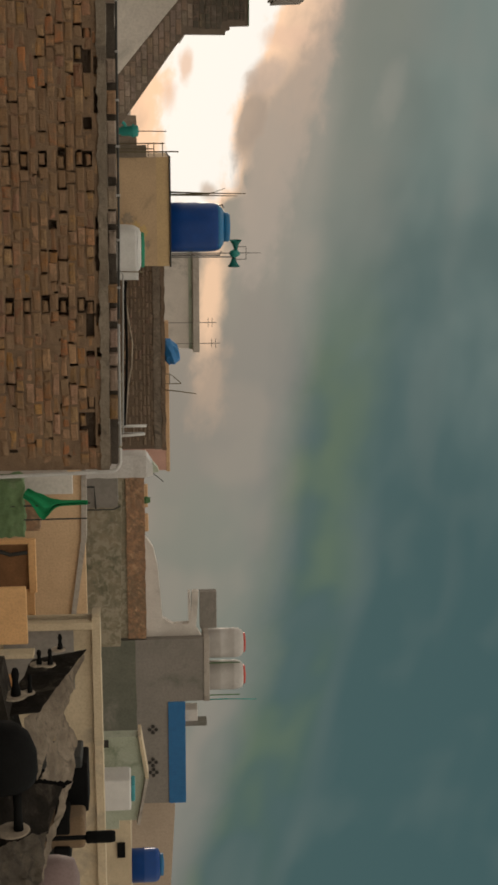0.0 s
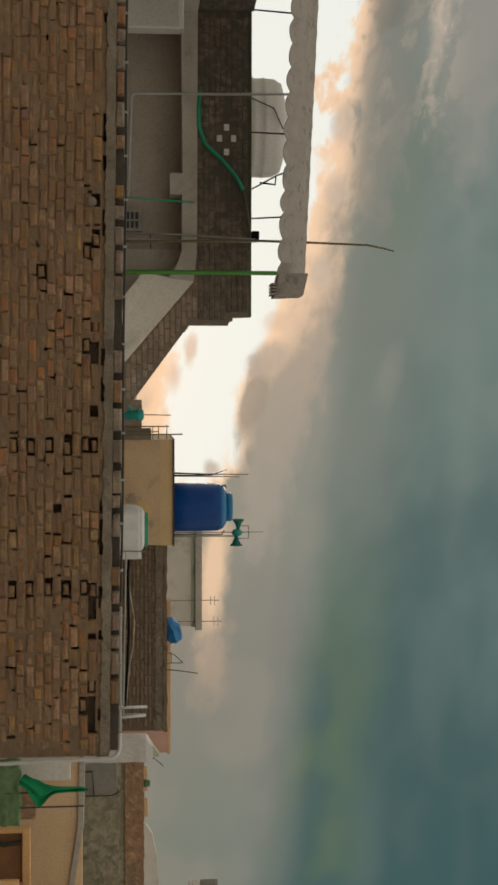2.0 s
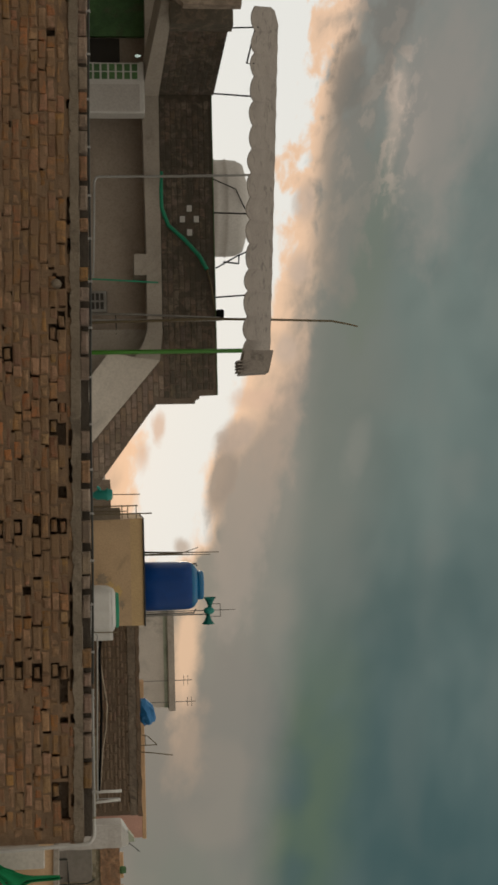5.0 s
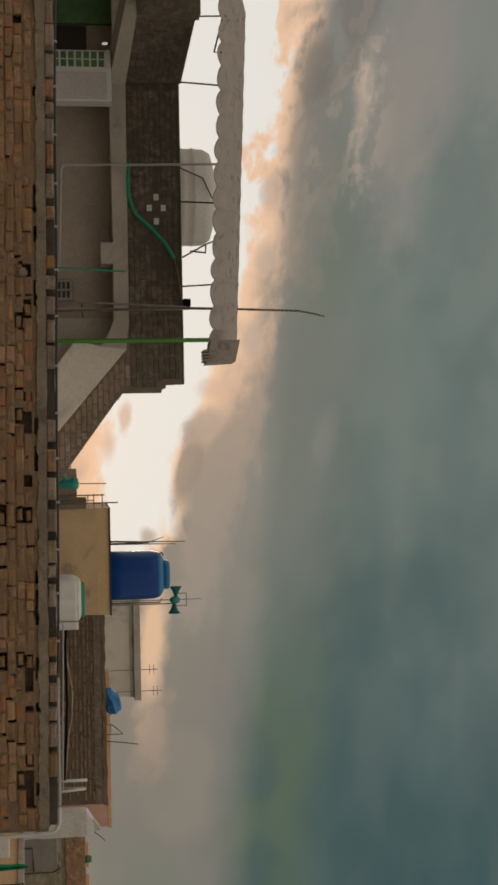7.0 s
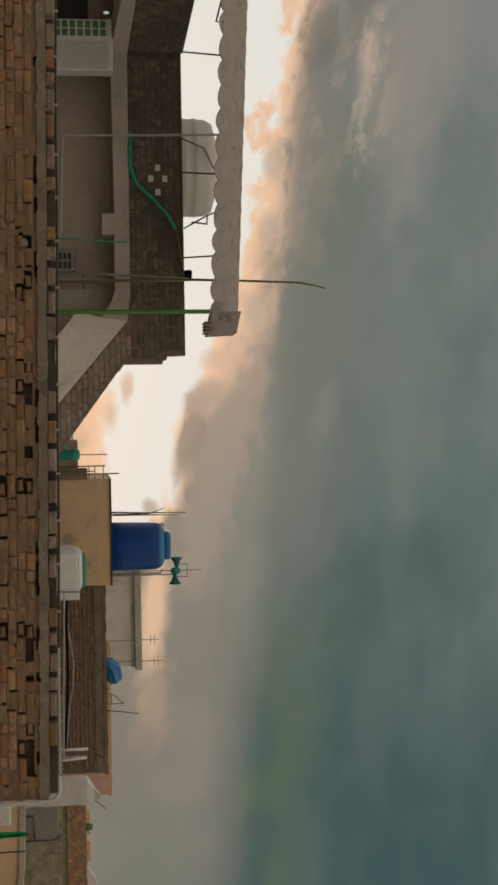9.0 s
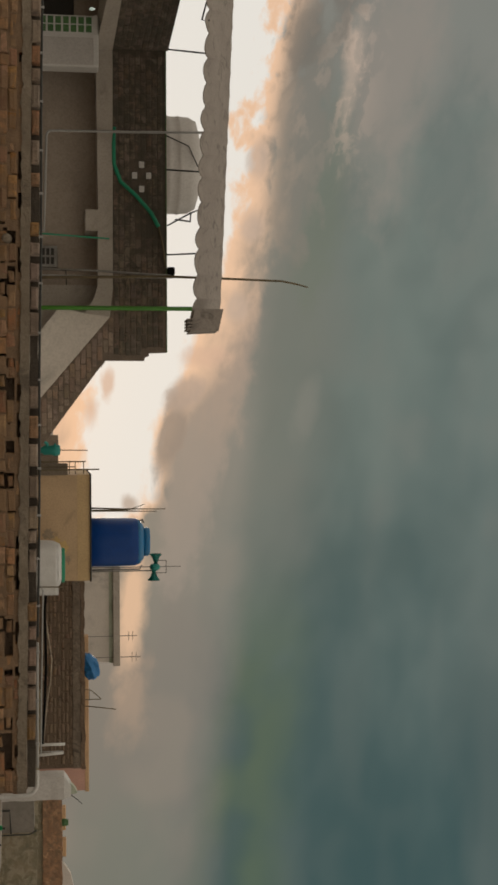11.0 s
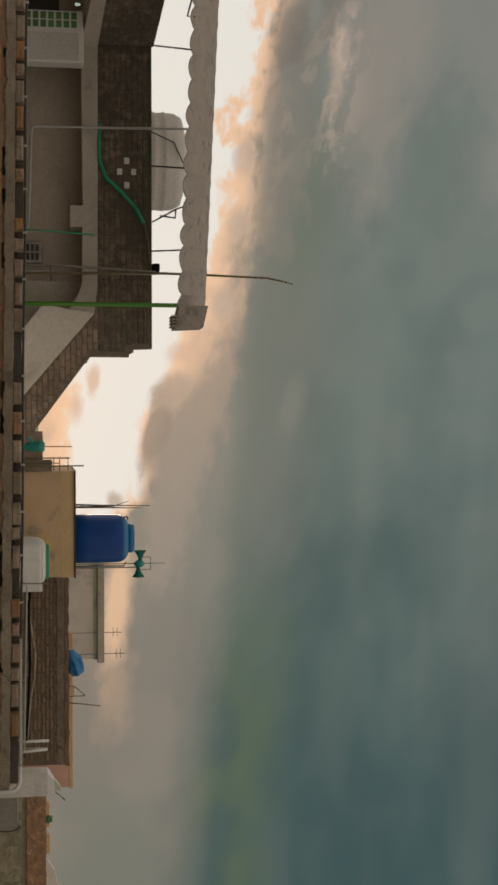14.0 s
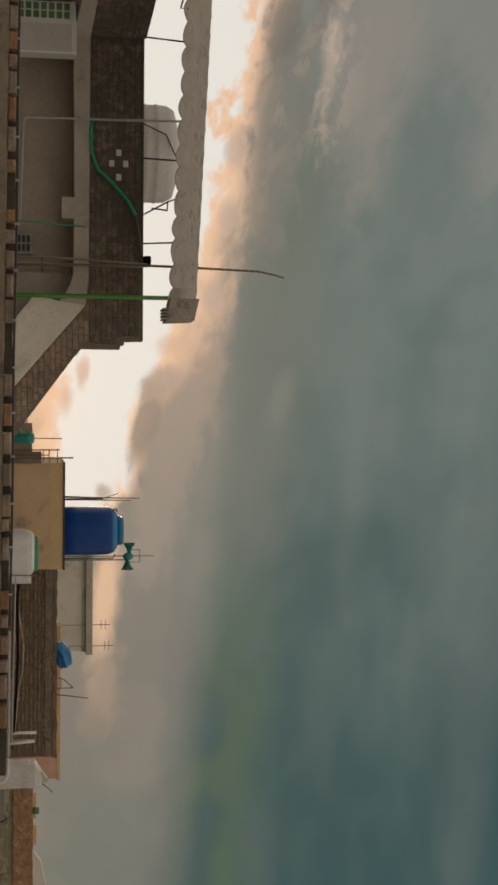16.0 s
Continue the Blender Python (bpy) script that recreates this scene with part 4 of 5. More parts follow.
rod("tank_pipe", [(2.60, 26.4, 7.67), (2.60, 26.4, 8.2), (2.60, 26.4, 8.62), (2.52, 26.4, 8.66)], 0.016, steel_m, "thin steel pipe beside the blue tank", "pipe")

horn = thing("horn_loudspeaker", (0, 0, 0), "teal twin horn loudspeaker on a thin mast", "loudspeaker")
part("mast", tube([(2.72, 28.0, 7.67), (2.72, 28.0, 9.30), (2.72, 28.0, 9.58)], 0.013, 6, r_end=0.006), steel_m, horn)
part("mast", tube([(2.80, 28.0, 7.67), (2.80, 28.0, 9.0)], 0.013, 6), steel_m, horn)
def horn_bell(sign):
    h = bmesh.new()
    rings = []
    for s_, r in ((0.04, 0.035), (0.12, 0.045), (0.2, 0.075), (0.26, 0.12), (0.275, 0.13)):
        rings.append([h.verts.new((2.725 + sign * s_, 27.97 + r * math.cos(a), 9.03 + r * math.sin(a) - 0.02 * sign)) for a in np.linspace(0, 2 * math.pi, 16, endpoint=False)])
    for p, q in zip(rings, rings[1:]):
        for i in range(16):
            h.faces.new((p[i], p[(i + 1) % 16], q[(i + 1) % 16], q[i]))
    h.faces.new(rings[0])
    bmesh.ops.solidify(h, geom=h.faces[:], thickness=0.006)
    return h
part("bell", horn_bell(1), teal_m, horn, smooth=True)
part("bell", horn_bell(-1), teal_m, horn, smooth=True)
dr = bmesh.new()
bmesh.ops.create_uvsphere(dr, u_segments=16, v_segments=10, radius=0.1, matrix=Matrix.Translation((2.725, 27.97, 9.03)) @ Matrix.Diagonal((0.8, 1, 1.1, 1)))
part("driver", dr, teal_m, horn, smooth=True)
part("bracket", tube([(2.59, 28.0, 9.02), (2.59, 28.0, 9.27), (2.85, 28.0, 9.27), (2.85, 28.0, 9.02)], 0.011, 6), steel_m, horn)

wtub = thing("white_tub", (0, 0, 0), "white plastic tub with ragged cloth over it", "tub")
pr = [(0.38, 0.0), (0.42, 0.05), (0.455, 0.8), (0.44, 0.95), (0.38, 1.06), (0.30, 1.09)]
part("body", lathe(pr, (2.34, 25.0, 6.0), 28), white_plastic, wtub, smooth=True)
part("lid", lathe([(0.31, 1.085), (0.33, 1.10), (0.31, 1.15), (0.02, 1.16)], (2.36, 25.05, 6.0), 28), green_hose_m, wtub, "green lid")
rg = bmesh.new()
bmesh.ops.create_grid(rg, x_segments=14, y_segments=8, size=0.5)
for v in rg.verts:
    u, w_ = v.co.x, v.co.y
    v.co = Vector((2.40 + u * 0.9, 24.53 + 0.03 * math.sin(u * 22) + 0.02 * w_, 6.76 + w_ * 0.55 + (0.06 * math.sin(u * 31) if w_ < -0.2 else 0)))
bmesh.ops.solidify(rg, geom=rg.faces[:], thickness=0.008)
part("cloth", rg, white_plastic, wtub, smooth=True)
rod("rusty_rod", [(2.62, 24.45, 6.0), (2.69, 24.45, 6.7), (2.70, 24.45, 7.12)], 0.012, bamboo_m, "thin rusty rod beside the white tub", "rod")

rail = thing("roof_railing", (0, 0, 0), "thin rusty railing beside the ochre room", "railing")
for z in (7.25, 7.36, 7.52):
    part("bar", tube([(0.44, 25.85, z), (0.70, 25.85, z)], 0.009, 6), bamboo_m, rail)
part("post", tube([(0.46, 25.85, 6.0), (0.46, 25.85, 7.56)], 0.012, 6), bamboo_m, rail)
part("post", tube([(0.62, 25.85, 6.0), (0.61, 25.85, 7.82)], 0.014, 6), bamboo_m, rail)
part("post", tube([(0.56, 25.9, 6.0), (0.56, 25.9, 7.36)], 0.010, 6), bamboo_m, rail)
low = thing("low_parapet", (0, 0, 0), "low dark brick parapet on the roof", "parapet")
part("bricks", rough_box(-0.05, 0.74, 26.1, 26.3, 6.0, 7.04, (10, 2, 8), 0.012), brick_dark, low)
part("stone", rough_box(0.5, 0.72, 25.95, 26.1, 6.0, 7.22, (4, 2, 6), 0.02), concrete_m, low)
pump = thing("green_hand_pump", (0, 0, 0), "green painted water pump with a thin rod", "pump")
part("body", lathe([(0.06, 0), (0.06, 0.75), (0.09, 0.78), (0.09, 0.92), (0.10, 0.94), (0.10, 1.06), (0.05, 1.08)], (0.225, 25.0, 6.0), 16), teal_m, pump, smooth=True)
part("rod", tube([(0.225, 25.0, 7.05), (0.23, 25.0, 7.58)], 0.009, 6), bamboo_m, pump)
part("spout", tube([(0.225, 25.0, 6.86), (0.1, 24.95, 6.83), (0.05, 24.9, 6.76)], 0.03, 8), teal_m, pump)
part("flange", box(0.1, 0.34, 24.92, 25.08, 6.96, 7.0, 0.01), teal_m, pump)

# ---- brick building behind, with cables ----
bh = thing("low_brick_house", (0, 0, 0), "low brick house with a dark weathered top course", "house")
part("wall", box(2.62, 7.13, 29.012, 34, 0, 7.50), mortar_low, bh)
part("coping", rough_box(2.6, 7.15, 28.98, 34.02, 7.50, 7.585, (90, 2, 2), 0.022), brick_mid, bh, "dark brick coping")
part("cement_strip", rough_box(2.62, 7.13, 28.985, 29.2, 7.33, 7.49, (90, 2, 4), 0.02), mat("patched_cement", (0.23, 0.18, 0.135), (0.13, 0.10, 0.075), 0.95, 0, 3.0, 0.6, 30.0, 0.2, (0.045, 0.036, 0.028), 3.0), bh, "patchy grey cement strip under the coping")
bb = bmesh.new()
for k in range(14):
    zc = 7.46 - 0.086 * k
    if zc > 7.34:
        continue
    x = 2.64 + (0.11 if k % 2 else 0)
    while x < 7.0:
        w = 0.213 if RNG.random() < 0.8 else 0.1
        if x + w > 7.12:
            break
        if RNG.random() < 0.88:
            brick_bm(w * RNG.uniform(0.85, 1.02), 0.05, RNG.uniform(0.058, 0.078), RNG, 0.015, bb, (x + w / 2, 29.0 + RNG.uniform(-0.012, 0.008), zc + RNG.uniform(-0.008, 0.008)))
        x += w + 0.014
tagged(part("wall_bricks", bb, brick_mid, bh), kind="stuff")
rod("roof_cable", [(2.9, 27.0, 6.68), (3.22, 27.0, 6.72), (3.8, 27.0, 6.80), (4.43, 27.0, 6.89), (4.9, 27.0, 6.86), (5.29, 27.0, 6.79), (6.11, 27.0, 6.72)], 0.017, cloth_m, "sagging pale cable over the roof", "cable")
rod("roof_cable", [(2.6, 24.0, 6.0), (2.62, 24.0, 6.72), (2.7, 24.0, 6.76), (3.6, 24.0, 6.74), (4.6, 24.0, 6.72), (5.6, 24.0, 6.71), (5.65, 24.0, 6.45)], 0.014, pipe_grey, "grey cable running over the roof", "cable")
rod("roof_cable", [(2.8, 26.9, 7.0), (3.0, 26.9, 6.8), (3.4, 26.9, 6.76), (4.5, 26.9, 6.78), (5.3, 26.9, 6.75), (6.1, 26.9, 6.7)], 0.028, black_m, "thick black hose lying along the roof", "hose")
deck2 = part("low_roof", box(3.3, 6.42, 22.6, 28.9, 0, 6.45), moss_wall)
tagged(deck2, "flat grey lower roof beside the brick wall", "roof", kind="structure")
for x, z0, z1, lean in ((6.14, 6.45, 7.15, 0.0), (6.36, 6.45, 7.12, -0.05)):
    rod("vent_pipe", [(x, 27.0, z0), (x + lean * 0.5, 27.0, (z0 + z1) / 2), (x + lean, 27.0, z1)], 0.03, white_plastic, "short white plastic vent pipe on the roof", "pipe")
rod("vent_pipe", [(6.28, 27.0, 6.45), (6.28, 27.0, 7.10)], 0.012, pipe_grey, "thin grey vent pipe on the roof", "pipe")

pinkh = thing("pink_house", (0, 0, 0), "pink plastered house wall with an orange top edge", "house")
part("wall", box(7.1, 8.15, 31.0, 36, 0, 7.62), pink_m, pinkh)
part("wall_top", box(4.6, 8.18, 30.99, 31.3, 7.62, 7.71, 0.006), orange_m, pinkh, "orange plastered wall top")
part("wall", box(4.6, 7.1, 31.02, 31.3, 0, 7.62), plaster_yellow, pinkh)

wsack = thing("white_water_tank", (0, 0, 0), "square white plastic tank wrapped in sheeting", "water tank")
wb = rough_box(5.0, 5.34, 20.0, 20.4, 5.9, 7.10, (8, 8, 12), 0.012)
part("body", wb, tank_white_m, wsack)
part("shoulder", prism([(5.0, 7.09), (5.34, 7.09), (5.31, 7.20), (5.16, 7.20), (5.03, 7.12)], 20.02, 20.38), white_plastic, wsack)
part("flap", prism([(5.12, 7.2), (5.28, 7.2), (5.27, 7.29), (5.22, 7.28)], 20.05, 20.2), pale_green, wsack, "loose pale sheeting")
tagged(part("tank_pier", box(4.8, 5.5, 19.8, 20.6, 0, 5.9), plaster_grey), "plain grey masonry pier under the tank", "pier", kind="structure")
rod("tank_wire", [(5.3, 20.1, 7.2), (5.38, 20.1, 7.3), (5.44, 20.1, 7.36)], 0.006, dark_iron, "thin wire on the white tank", "wire")

gh = thing("grey_house", (0, 0, 0), "plain grey roof room with an overhanging slab", "house")
part("wall", box(3.98, 6.76, 40, 45, 0, 8.52), plaster_pale, gh)
part("beam", box(3.97, 6.78, 39.98, 45, 8.52, 8.64), pale_green, gh, "greenish beam under the slab")
part("slab", box(3.9, 6.86, 39.85, 45.1, 8.64, 8.84, 0.01), plaster_grey, gh, "overhanging grey roof slab")
for xx, zz in ((5.97, 9.0), (6.6, 9.1)):
    an = thing("roof_aerial", (0, 0, 0), "thin rusty aerial on the grey roof room", "aerial")
    part("mast", tube([(xx, 39.9, 7.6), (xx, 39.9, zz + 0.35)], 0.012, 6), steel_m, an)
    for i in range(2):
        part("element", tube([(xx - 0.14, 39.9, zz + 0.1 + 0.12 * i), (xx + 0.14, 39.9, zz + 0.1 + 0.12 * i)], 0.008, 5), steel_m, an)
btar = thing("blue_tarpaulin", (0, 0, 0), "crumpled blue tarpaulin over a roof corner", "tarpaulin")
tb = bmesh.new()
bmesh.ops.create_icosphere(tb, subdivisions=3, radius=1, matrix=Matrix.Translation((5.16, 30.3, 7.72)) @ Matrix.Diagonal((0.30, 0.25, 0.22, 1)))
for v in tb.verts:
    v.co += noise.noise_vector(v.co * 7) * 0.07
    v.co.z = max(v.co.z, 7.585)
    v.co.x += (v.co.z - 7.7) * 0.5
part("sheet", tb, blue_sheet_m, btar)
lad = thing("iron_stand", (0, 0, 0), "thin rusty iron stand on the brick roof", "stand")
part("leg", tube([(5.62, 30.0, 7.58), (5.66, 30.0, 7.75), (5.85, 30.0, 7.96)], 0.010, 6), bamboo_m, lad)
part("leg", tube([(5.86, 30.0, 7.58), (5.86, 30.0, 7.96)], 0.010, 6), bamboo_m, lad)
part("rung", tube([(5.62, 30.0, 7.7), (5.86, 30.0, 7.7)], 0.008, 6), bamboo_m, lad)
rod("leaning_stick", [(6.0, 30.0, 7.58), (6.04, 30.0, 7.9), (6.10, 30.0, 8.3)], 0.012, bamboo_m, "thin stick leaning on the brick roof", "stick")

# ---- the far houses ----
fh = thing("old_brick_house", (0, 0, 0), "old mossy wall with a red brick top", "house")
part("wall", box(11.4, 18.06, 45.05, 50, 0, 6.50), moss_wall, fh, "mossy grey lower wall")
part("brick_top", rough_box(11.4, 18.06, 45.0, 50, 6.48, 7.12, (90, 2, 8), 0.03), far_brick, fh, "crumbling red brick top")
# orange pieces put the glow on the top bricks into colour
part("lit_edge", box(12.7, 13.5, 46.0, 46.3, 7.05, 7.25, 0.02), orange_m, fh, "orange pieces coloured as lit bricks on the wall top")
part("lit_edge", box(13.8, 14.4, 46.0, 46.3, 7.05, 7.26, 0.02), orange_m, fh)
part("stump", lathe([(0.1, 0), (0.14, 0.1), (0.1, 0.25)], (13.05, 45.4, 7.08), 10), dark_green, fh)
wh = thing("whitewashed_house", (0, 0, 0), "whitewashed house with a sweeping curved parapet", "house")
part("wall", prism([(14.4, 0), (14.4, 7.13), (14.41, 7.17), (14.76, 7.40), (15.46, 7.55), (16.56, 7.64), (17.42, 7.70), (17.67, 8.06), (17.66, 8.63), (16.46, 8.63), (16.46, 8.70), (17.5, 8.72), (16.46, 8.76), (16.46, 9.0), (17.84, 8.9), (18.15, 9.1), (18.15, 0)], 45.3, 45.55), plaster_white, wh)
part("roof_block", box(16.48, 17.86, 45.3, 45.6, 9.04, 9.64, 0.01), plaster_far, wh, "grey concrete roof block")
gr = thing("grey_block_house", (0, 0, 0), "grey rendered house with a blue sheet parapet", "house")
part("room_wall", box(18.12, 20.52, 45.0, 45.3, 0, 9.16), plaster_far, gr)
part("room_edge", box(18.1, 20.54, 44.97, 46.7, 9.16, 9.36, 0.01), plaster_grey, gr)
part("wall", box(20.52, 24.55, 45.02, 50, 0, 7.88), plaster_far, gr)
part("lower_wall", rough_box(18.1, 24.5, 44.93, 45.02, 0, 6.72, (20, 1, 8), 0.03), mat("green_grey_render", (0.16, 0.155, 0.12), (0.11, 0.115, 0.088), 0.95, 0, 0.6, 0.3, 12.0, 0.3, (0.22, 0.2, 0.17), 0.5), gr, "green-grey damp lower wall")
par = part("blue_parapet", box(20.54, 24.55, 44.98, 45.03, 7.86, 8.48), blue_sheet_m, gr, "blue corrugated sheet parapet")
for i in range(40):
    part("rib", box(20.56 + i * 0.1, 20.6 + i * 0.1, 44.972, 44.985, 7.87, 8.47), blue_sheet_m, par)
for cx, cz in ((21.6, 7.3), (22.9, 7.28), (23.3, 7.3)):
    for i in range(4):
        part("vent_hole", lathe([(0.07, 0), (0.07, 0.02)], (0, 0, 0), 8), opening_shade_m, gr).matrix_basis = pose(cx + 0.12 * math.cos(i * 1.57), 45.0, cz + 0.12 * math.sin(i * 1.57), 90)
part("pillar", box(21.15, 21.6, 45.6, 46.2, 7.88, 8.95, 0.01), plaster_white, gr)
part("pillar", box(21.7, 21.9, 45.8, 46.2, 7.88, 9.3, 0.01), plaster_far, gr)
for i, cx in enumerate((18.72, 19.98)):
    wt = thing("roof_water_tank", (0, 0, 0), "white plastic water tank with a red lid", "water tank", "tanks on the grey house")
    part("shell", lathe([(0.50, 0), (0.54, 0.03), (0.54, 0.42), (0.55, 0.45), (0.54, 0.48), (0.54, 0.9), (0.55, 0.93), (0.54, 0.96), (0.53, 1.1), (0.46, 1.24), (0.36, 1.29)], (cx, 46.0, 9.36), 28), tank_white_m, wt, smooth=True)
    part("lid", lathe([(0.34, 1.27), (0.37, 1.29), (0.34, 1.36), (0.02, 1.39)], (cx, 46.0, 9.36), 24), red_m, wt, "red lid", smooth=True)
    part("pipe", tube([(cx + 0.57, 45.5, 9.36), (cx + 0.57, 45.5, 10.5)], 0.02, 6), dark_green, wt)
rod("roof_pipe", [(20.93, 46.0, 7.88), (20.95, 46.0, 10.0), (20.99, 46.0, 11.17)], 0.03, teal_m, "tall thin green pipe on the far roof", "pipe", r_end=0.015)
ch = thing("cream_house", (0, 0, 0), "warm tan rendered house", "house")
part("wall", prism([(24.6, 0), (24.6, 7.9), (25.2, 8.1), (32, 7.7), (32, 0)], 46.0, 50), mat("warm_render", (0.46, 0.36, 0.27), (0.38, 0.30, 0.225), 0.9, 0, 0.8, 0.2, 12.0), ch)

# shed with a gable, box tank and low cream wall
shed = thing("green_shed", (0, 0, 0), "pale green washed shed with a low gable", "shed")
part("wall", prism([(12.06, 0), (12.09, 6.86), (12.97, 7.0), (13.94, 6.82), (13.9, 0)], 25.0, 25.3), pale_green, shed)
part("roof_edge", seg_slab((12.02, 24.9), (12.98, 24.9), 6.87, 6.93, 7.01, 7.07, 0.5), plaster_cream, shed)
part("roof_edge", seg_slab((12.98, 24.9), (14.0, 24.9), 7.01, 7.07, 6.82, 6.88, 0.5), plaster_grey, shed)
part("window_hole", box(12.14, 12.3, 24.98, 25.01, 6.1, 6.28), opening_shade_m, shed)
part("window_hole", box(13.3, 13.55, 24.98, 25.01, 6.05, 6.2), dark_green, shed)
wbt = thing("box_tank", (0, 0, 0), "white box tank with a turquoise lid", "water tank")
part("body", box(12.47, 13.12, 23.9, 24.5, 5.9, 6.72, 0.04, 3), white_plastic, wbt)
part("lid", box(12.62, 12.98, 24.0, 24.4, 6.72, 6.80, 0.02), smooth_mat("turquoise", (0.05, 0.30, 0.33)), wbt, "turquoise lid")
tagged(part("tank_base", box(12.1, 13.6, 23.7, 24.9, 0, 5.9), plaster_cream), "plain cream plinth under the box tank", "plinth", kind="structure")
cw = thing("cream_roof_wall", (0, 0, 0), "cream painted roof wall carrying a small tank", "wall")
part("wall", box(16.75, 22, 30, 32.4, 0, 6.62), plaster_cream, cw)
part("side", box(15.9, 16.75, 29.6, 29.9, 0, 6.35), pale_green, cw)
part("vent", box(17.35, 17.75, 29.96, 30.01, 6.28, 6.48), black_m, cw)
st = thing("blue_water_tank", (0, 0, 0), "small blue plastic water tank on a cream wall", "water tank")
part("shell", lathe([(0.41, 0), (0.43, 0.02), (0.43, 0.30), (0.435, 0.32), (0.43, 0.34), (0.43, 0.58), (0.39, 0.68), (0.30, 0.72)], (18.6, 31.0, 6.62), 28), blue_tank_m, st, smooth=True)
part("lid", lathe([(0.26, 0.70), (0.28, 0.72), (0.28, 0.80), (0.02, 0.83)], (18.6, 31.0, 6.62), 24), lit_blue_m, st, "lighter blue lid", smooth=True)

# ---- the neighbour's yard on the right ----
cwall = thing("cream_parapet", (0, 0, 0), "cream plastered parapet with a pale coping", "parapet")
part("wall", box(6.86, 13.2, 18.02, 18.25, 0, 6.29), plaster_cream, cwall)
part("coping", rough_box(6.80, 13.25, 17.93, 18.33, 6.29, 6.405, (70, 3, 2), 0.007), plaster_cream, cwall, "pale cream coping")
part("post", box(6.86, 6.97, 17.9, 18.2, 0, 6.30, 0.01), plaster_cream, cwall, "cream corner post")
part("niche", box(6.99, 7.9, 17.99, 18.02, 5.05, 6.03), plaster_far, cwall, "dark grey recess")
part("back_wall", box(4.9, 7.75, 20.0, 20.25, 0, 6.14), yard_m, cwall, "ochre yard wall")
part("wall_cap", seg_slab((4.9, 19.95), (6.35, 19.95), 6.12, 6.19, 6.08, 6.16, 0.35), plaster_grey, cwall)
part("wall_cap", seg_slab((6.35, 19.95), (7.75, 19.95), 6.07, 6.15, 5.86, 5.94, 0.35), plaster_grey, cwall)
part("upper_wall", prism([(4.3, 5.9), (4.3, 6.72), (9.32, 6.6), (9.32, 5.9)], 23.0, 23.2), moss_wall, cwall, "mossy grey wall behind")
tagged(part("yard_pier", box(4.3, 9.32, 23.02, 23.2, 0, 5.9), plaster_grey), "plain grey lower wall of the yard", "wall", kind="structure")
tagged(part("yard_floor", box(3.6, 14, 10.5, 22.9, 0, 4.6), plaster_grey), "flat grey roof floor of the yard", "floor", kind="structure")
pil = thing("concrete_pillar", (0, 0, 0), "grey concrete pillar with iron rods", "pillar")
part("shaft", rough_box(5.84, 6.40, 22.0, 22.4, 4.6, 6.62, (6, 4, 16), 0.01), plaster_far, pil)
part("rod", tube([(6.02, 21.96, 4.6), (6.02, 21.96, 6.23), (6.40, 21.96, 6.25)], 0.014, 6), dark_iron, pil)
part("rod", tube([(6.42, 21.96, 4.6), (6.42, 21.96, 6.55), (6.36, 21.96, 6.66)], 0.012, 6), dark_iron, pil)
ply = thing("timber_panel", (0, 0, 0), "ochre timber panel with an open square frame", "panel")
part("board", box(6.71, 7.6, 18.9, 18.96, 4.6, 5.43), wood_m, ply)
part("board", box(6.23, 7.06, 17.66, 17.72, 4.6, 5.42, 0.006), wood_m, ply)
part("frame", box(5.93, 6.75, 18.86, 18.95, 5.36, 5.47, 0.008), wood_m, ply)
part("frame", box(5.93, 6.0, 18.86, 18.95, 4.6, 5.36, 0.008), wood_m, ply)
part("inside", box(6.0, 6.71, 18.93, 18.96, 4.6, 5.36), mat("dark_timber", (0.30, 0.15, 0.065), (0.18, 0.09, 0.04)), ply, "dark timber behind the frame")
part("strut", tube([(6.0, 18.85, 4.7), (6.15, 18.85, 5.1), (6.12, 18.85, 5.35)], 0.03, 6), dark_iron, ply)
gcl = thing("green_cloth", (0, 0, 0), "bright green cloth hanging from a rod", "cloth")
gp_ = bmesh.new()
bmesh.ops.create_grid(gp_, x_segments=18, y_segments=26, size=0.5)
for v in gp_.verts:
    u, w_ = v.co.x, v.co.y
    k_ = w_ + 0.5
    half = 0.035 + 0.115 * math.exp(-((k_ - 0.30) / 0.15) ** 2) + 0.025 * math.exp(-((k_ - 0.02) / 0.1) ** 2)
    mid = 4.69 + 0.16 * min(1.0, k_ / 0.3) + 0.06 * math.exp(-((k_ - 0.33) / 0.12) ** 2)
    v.co = Vector((mid + u * 2 * half, 17.0 + 0.03 * math.sin(u * 11 + w_ * 5), 5.52 + k_ * 0.80 - 0.1 * u * (1 - k_)))
bmesh.ops.solidify(gp_, geom=gp_.faces[:], thickness=0.006)
part("drape", gp_, green_cloth_m, gcl, smooth=True)
part("rod", tube([(4.9, 17.03, 4.6), (4.88, 17.03, 5.9), (4.86, 17.03, 6.35)], 0.012, 6), dark_iron, gcl)
part("rod", tube([(5.08, 17.03, 4.6), (5.07, 17.03, 6.3)], 0.010, 6), dark_iron, gcl)
bush = thing("green_shade_net", (0, 0, 0), "crumpled pale green shade net", "net")
bsh = rough_box(4.54, 5.30, 17.0, 17.4, 4.6, 5.48, (30, 8, 34), 0.045, seed=2.0)
part("mesh", bsh, mat("shade_net", (0.16, 0.24, 0.11), (0.10, 0.16, 0.07), 0.9, 0, 6.0, 0.6, 60.0, 0.3, (0.22, 0.27, 0.16), 3.0), bush, smooth=True)
shelf = thing("white_board", (0, 0, 0), "pale board leaning behind the green cloth", "board")
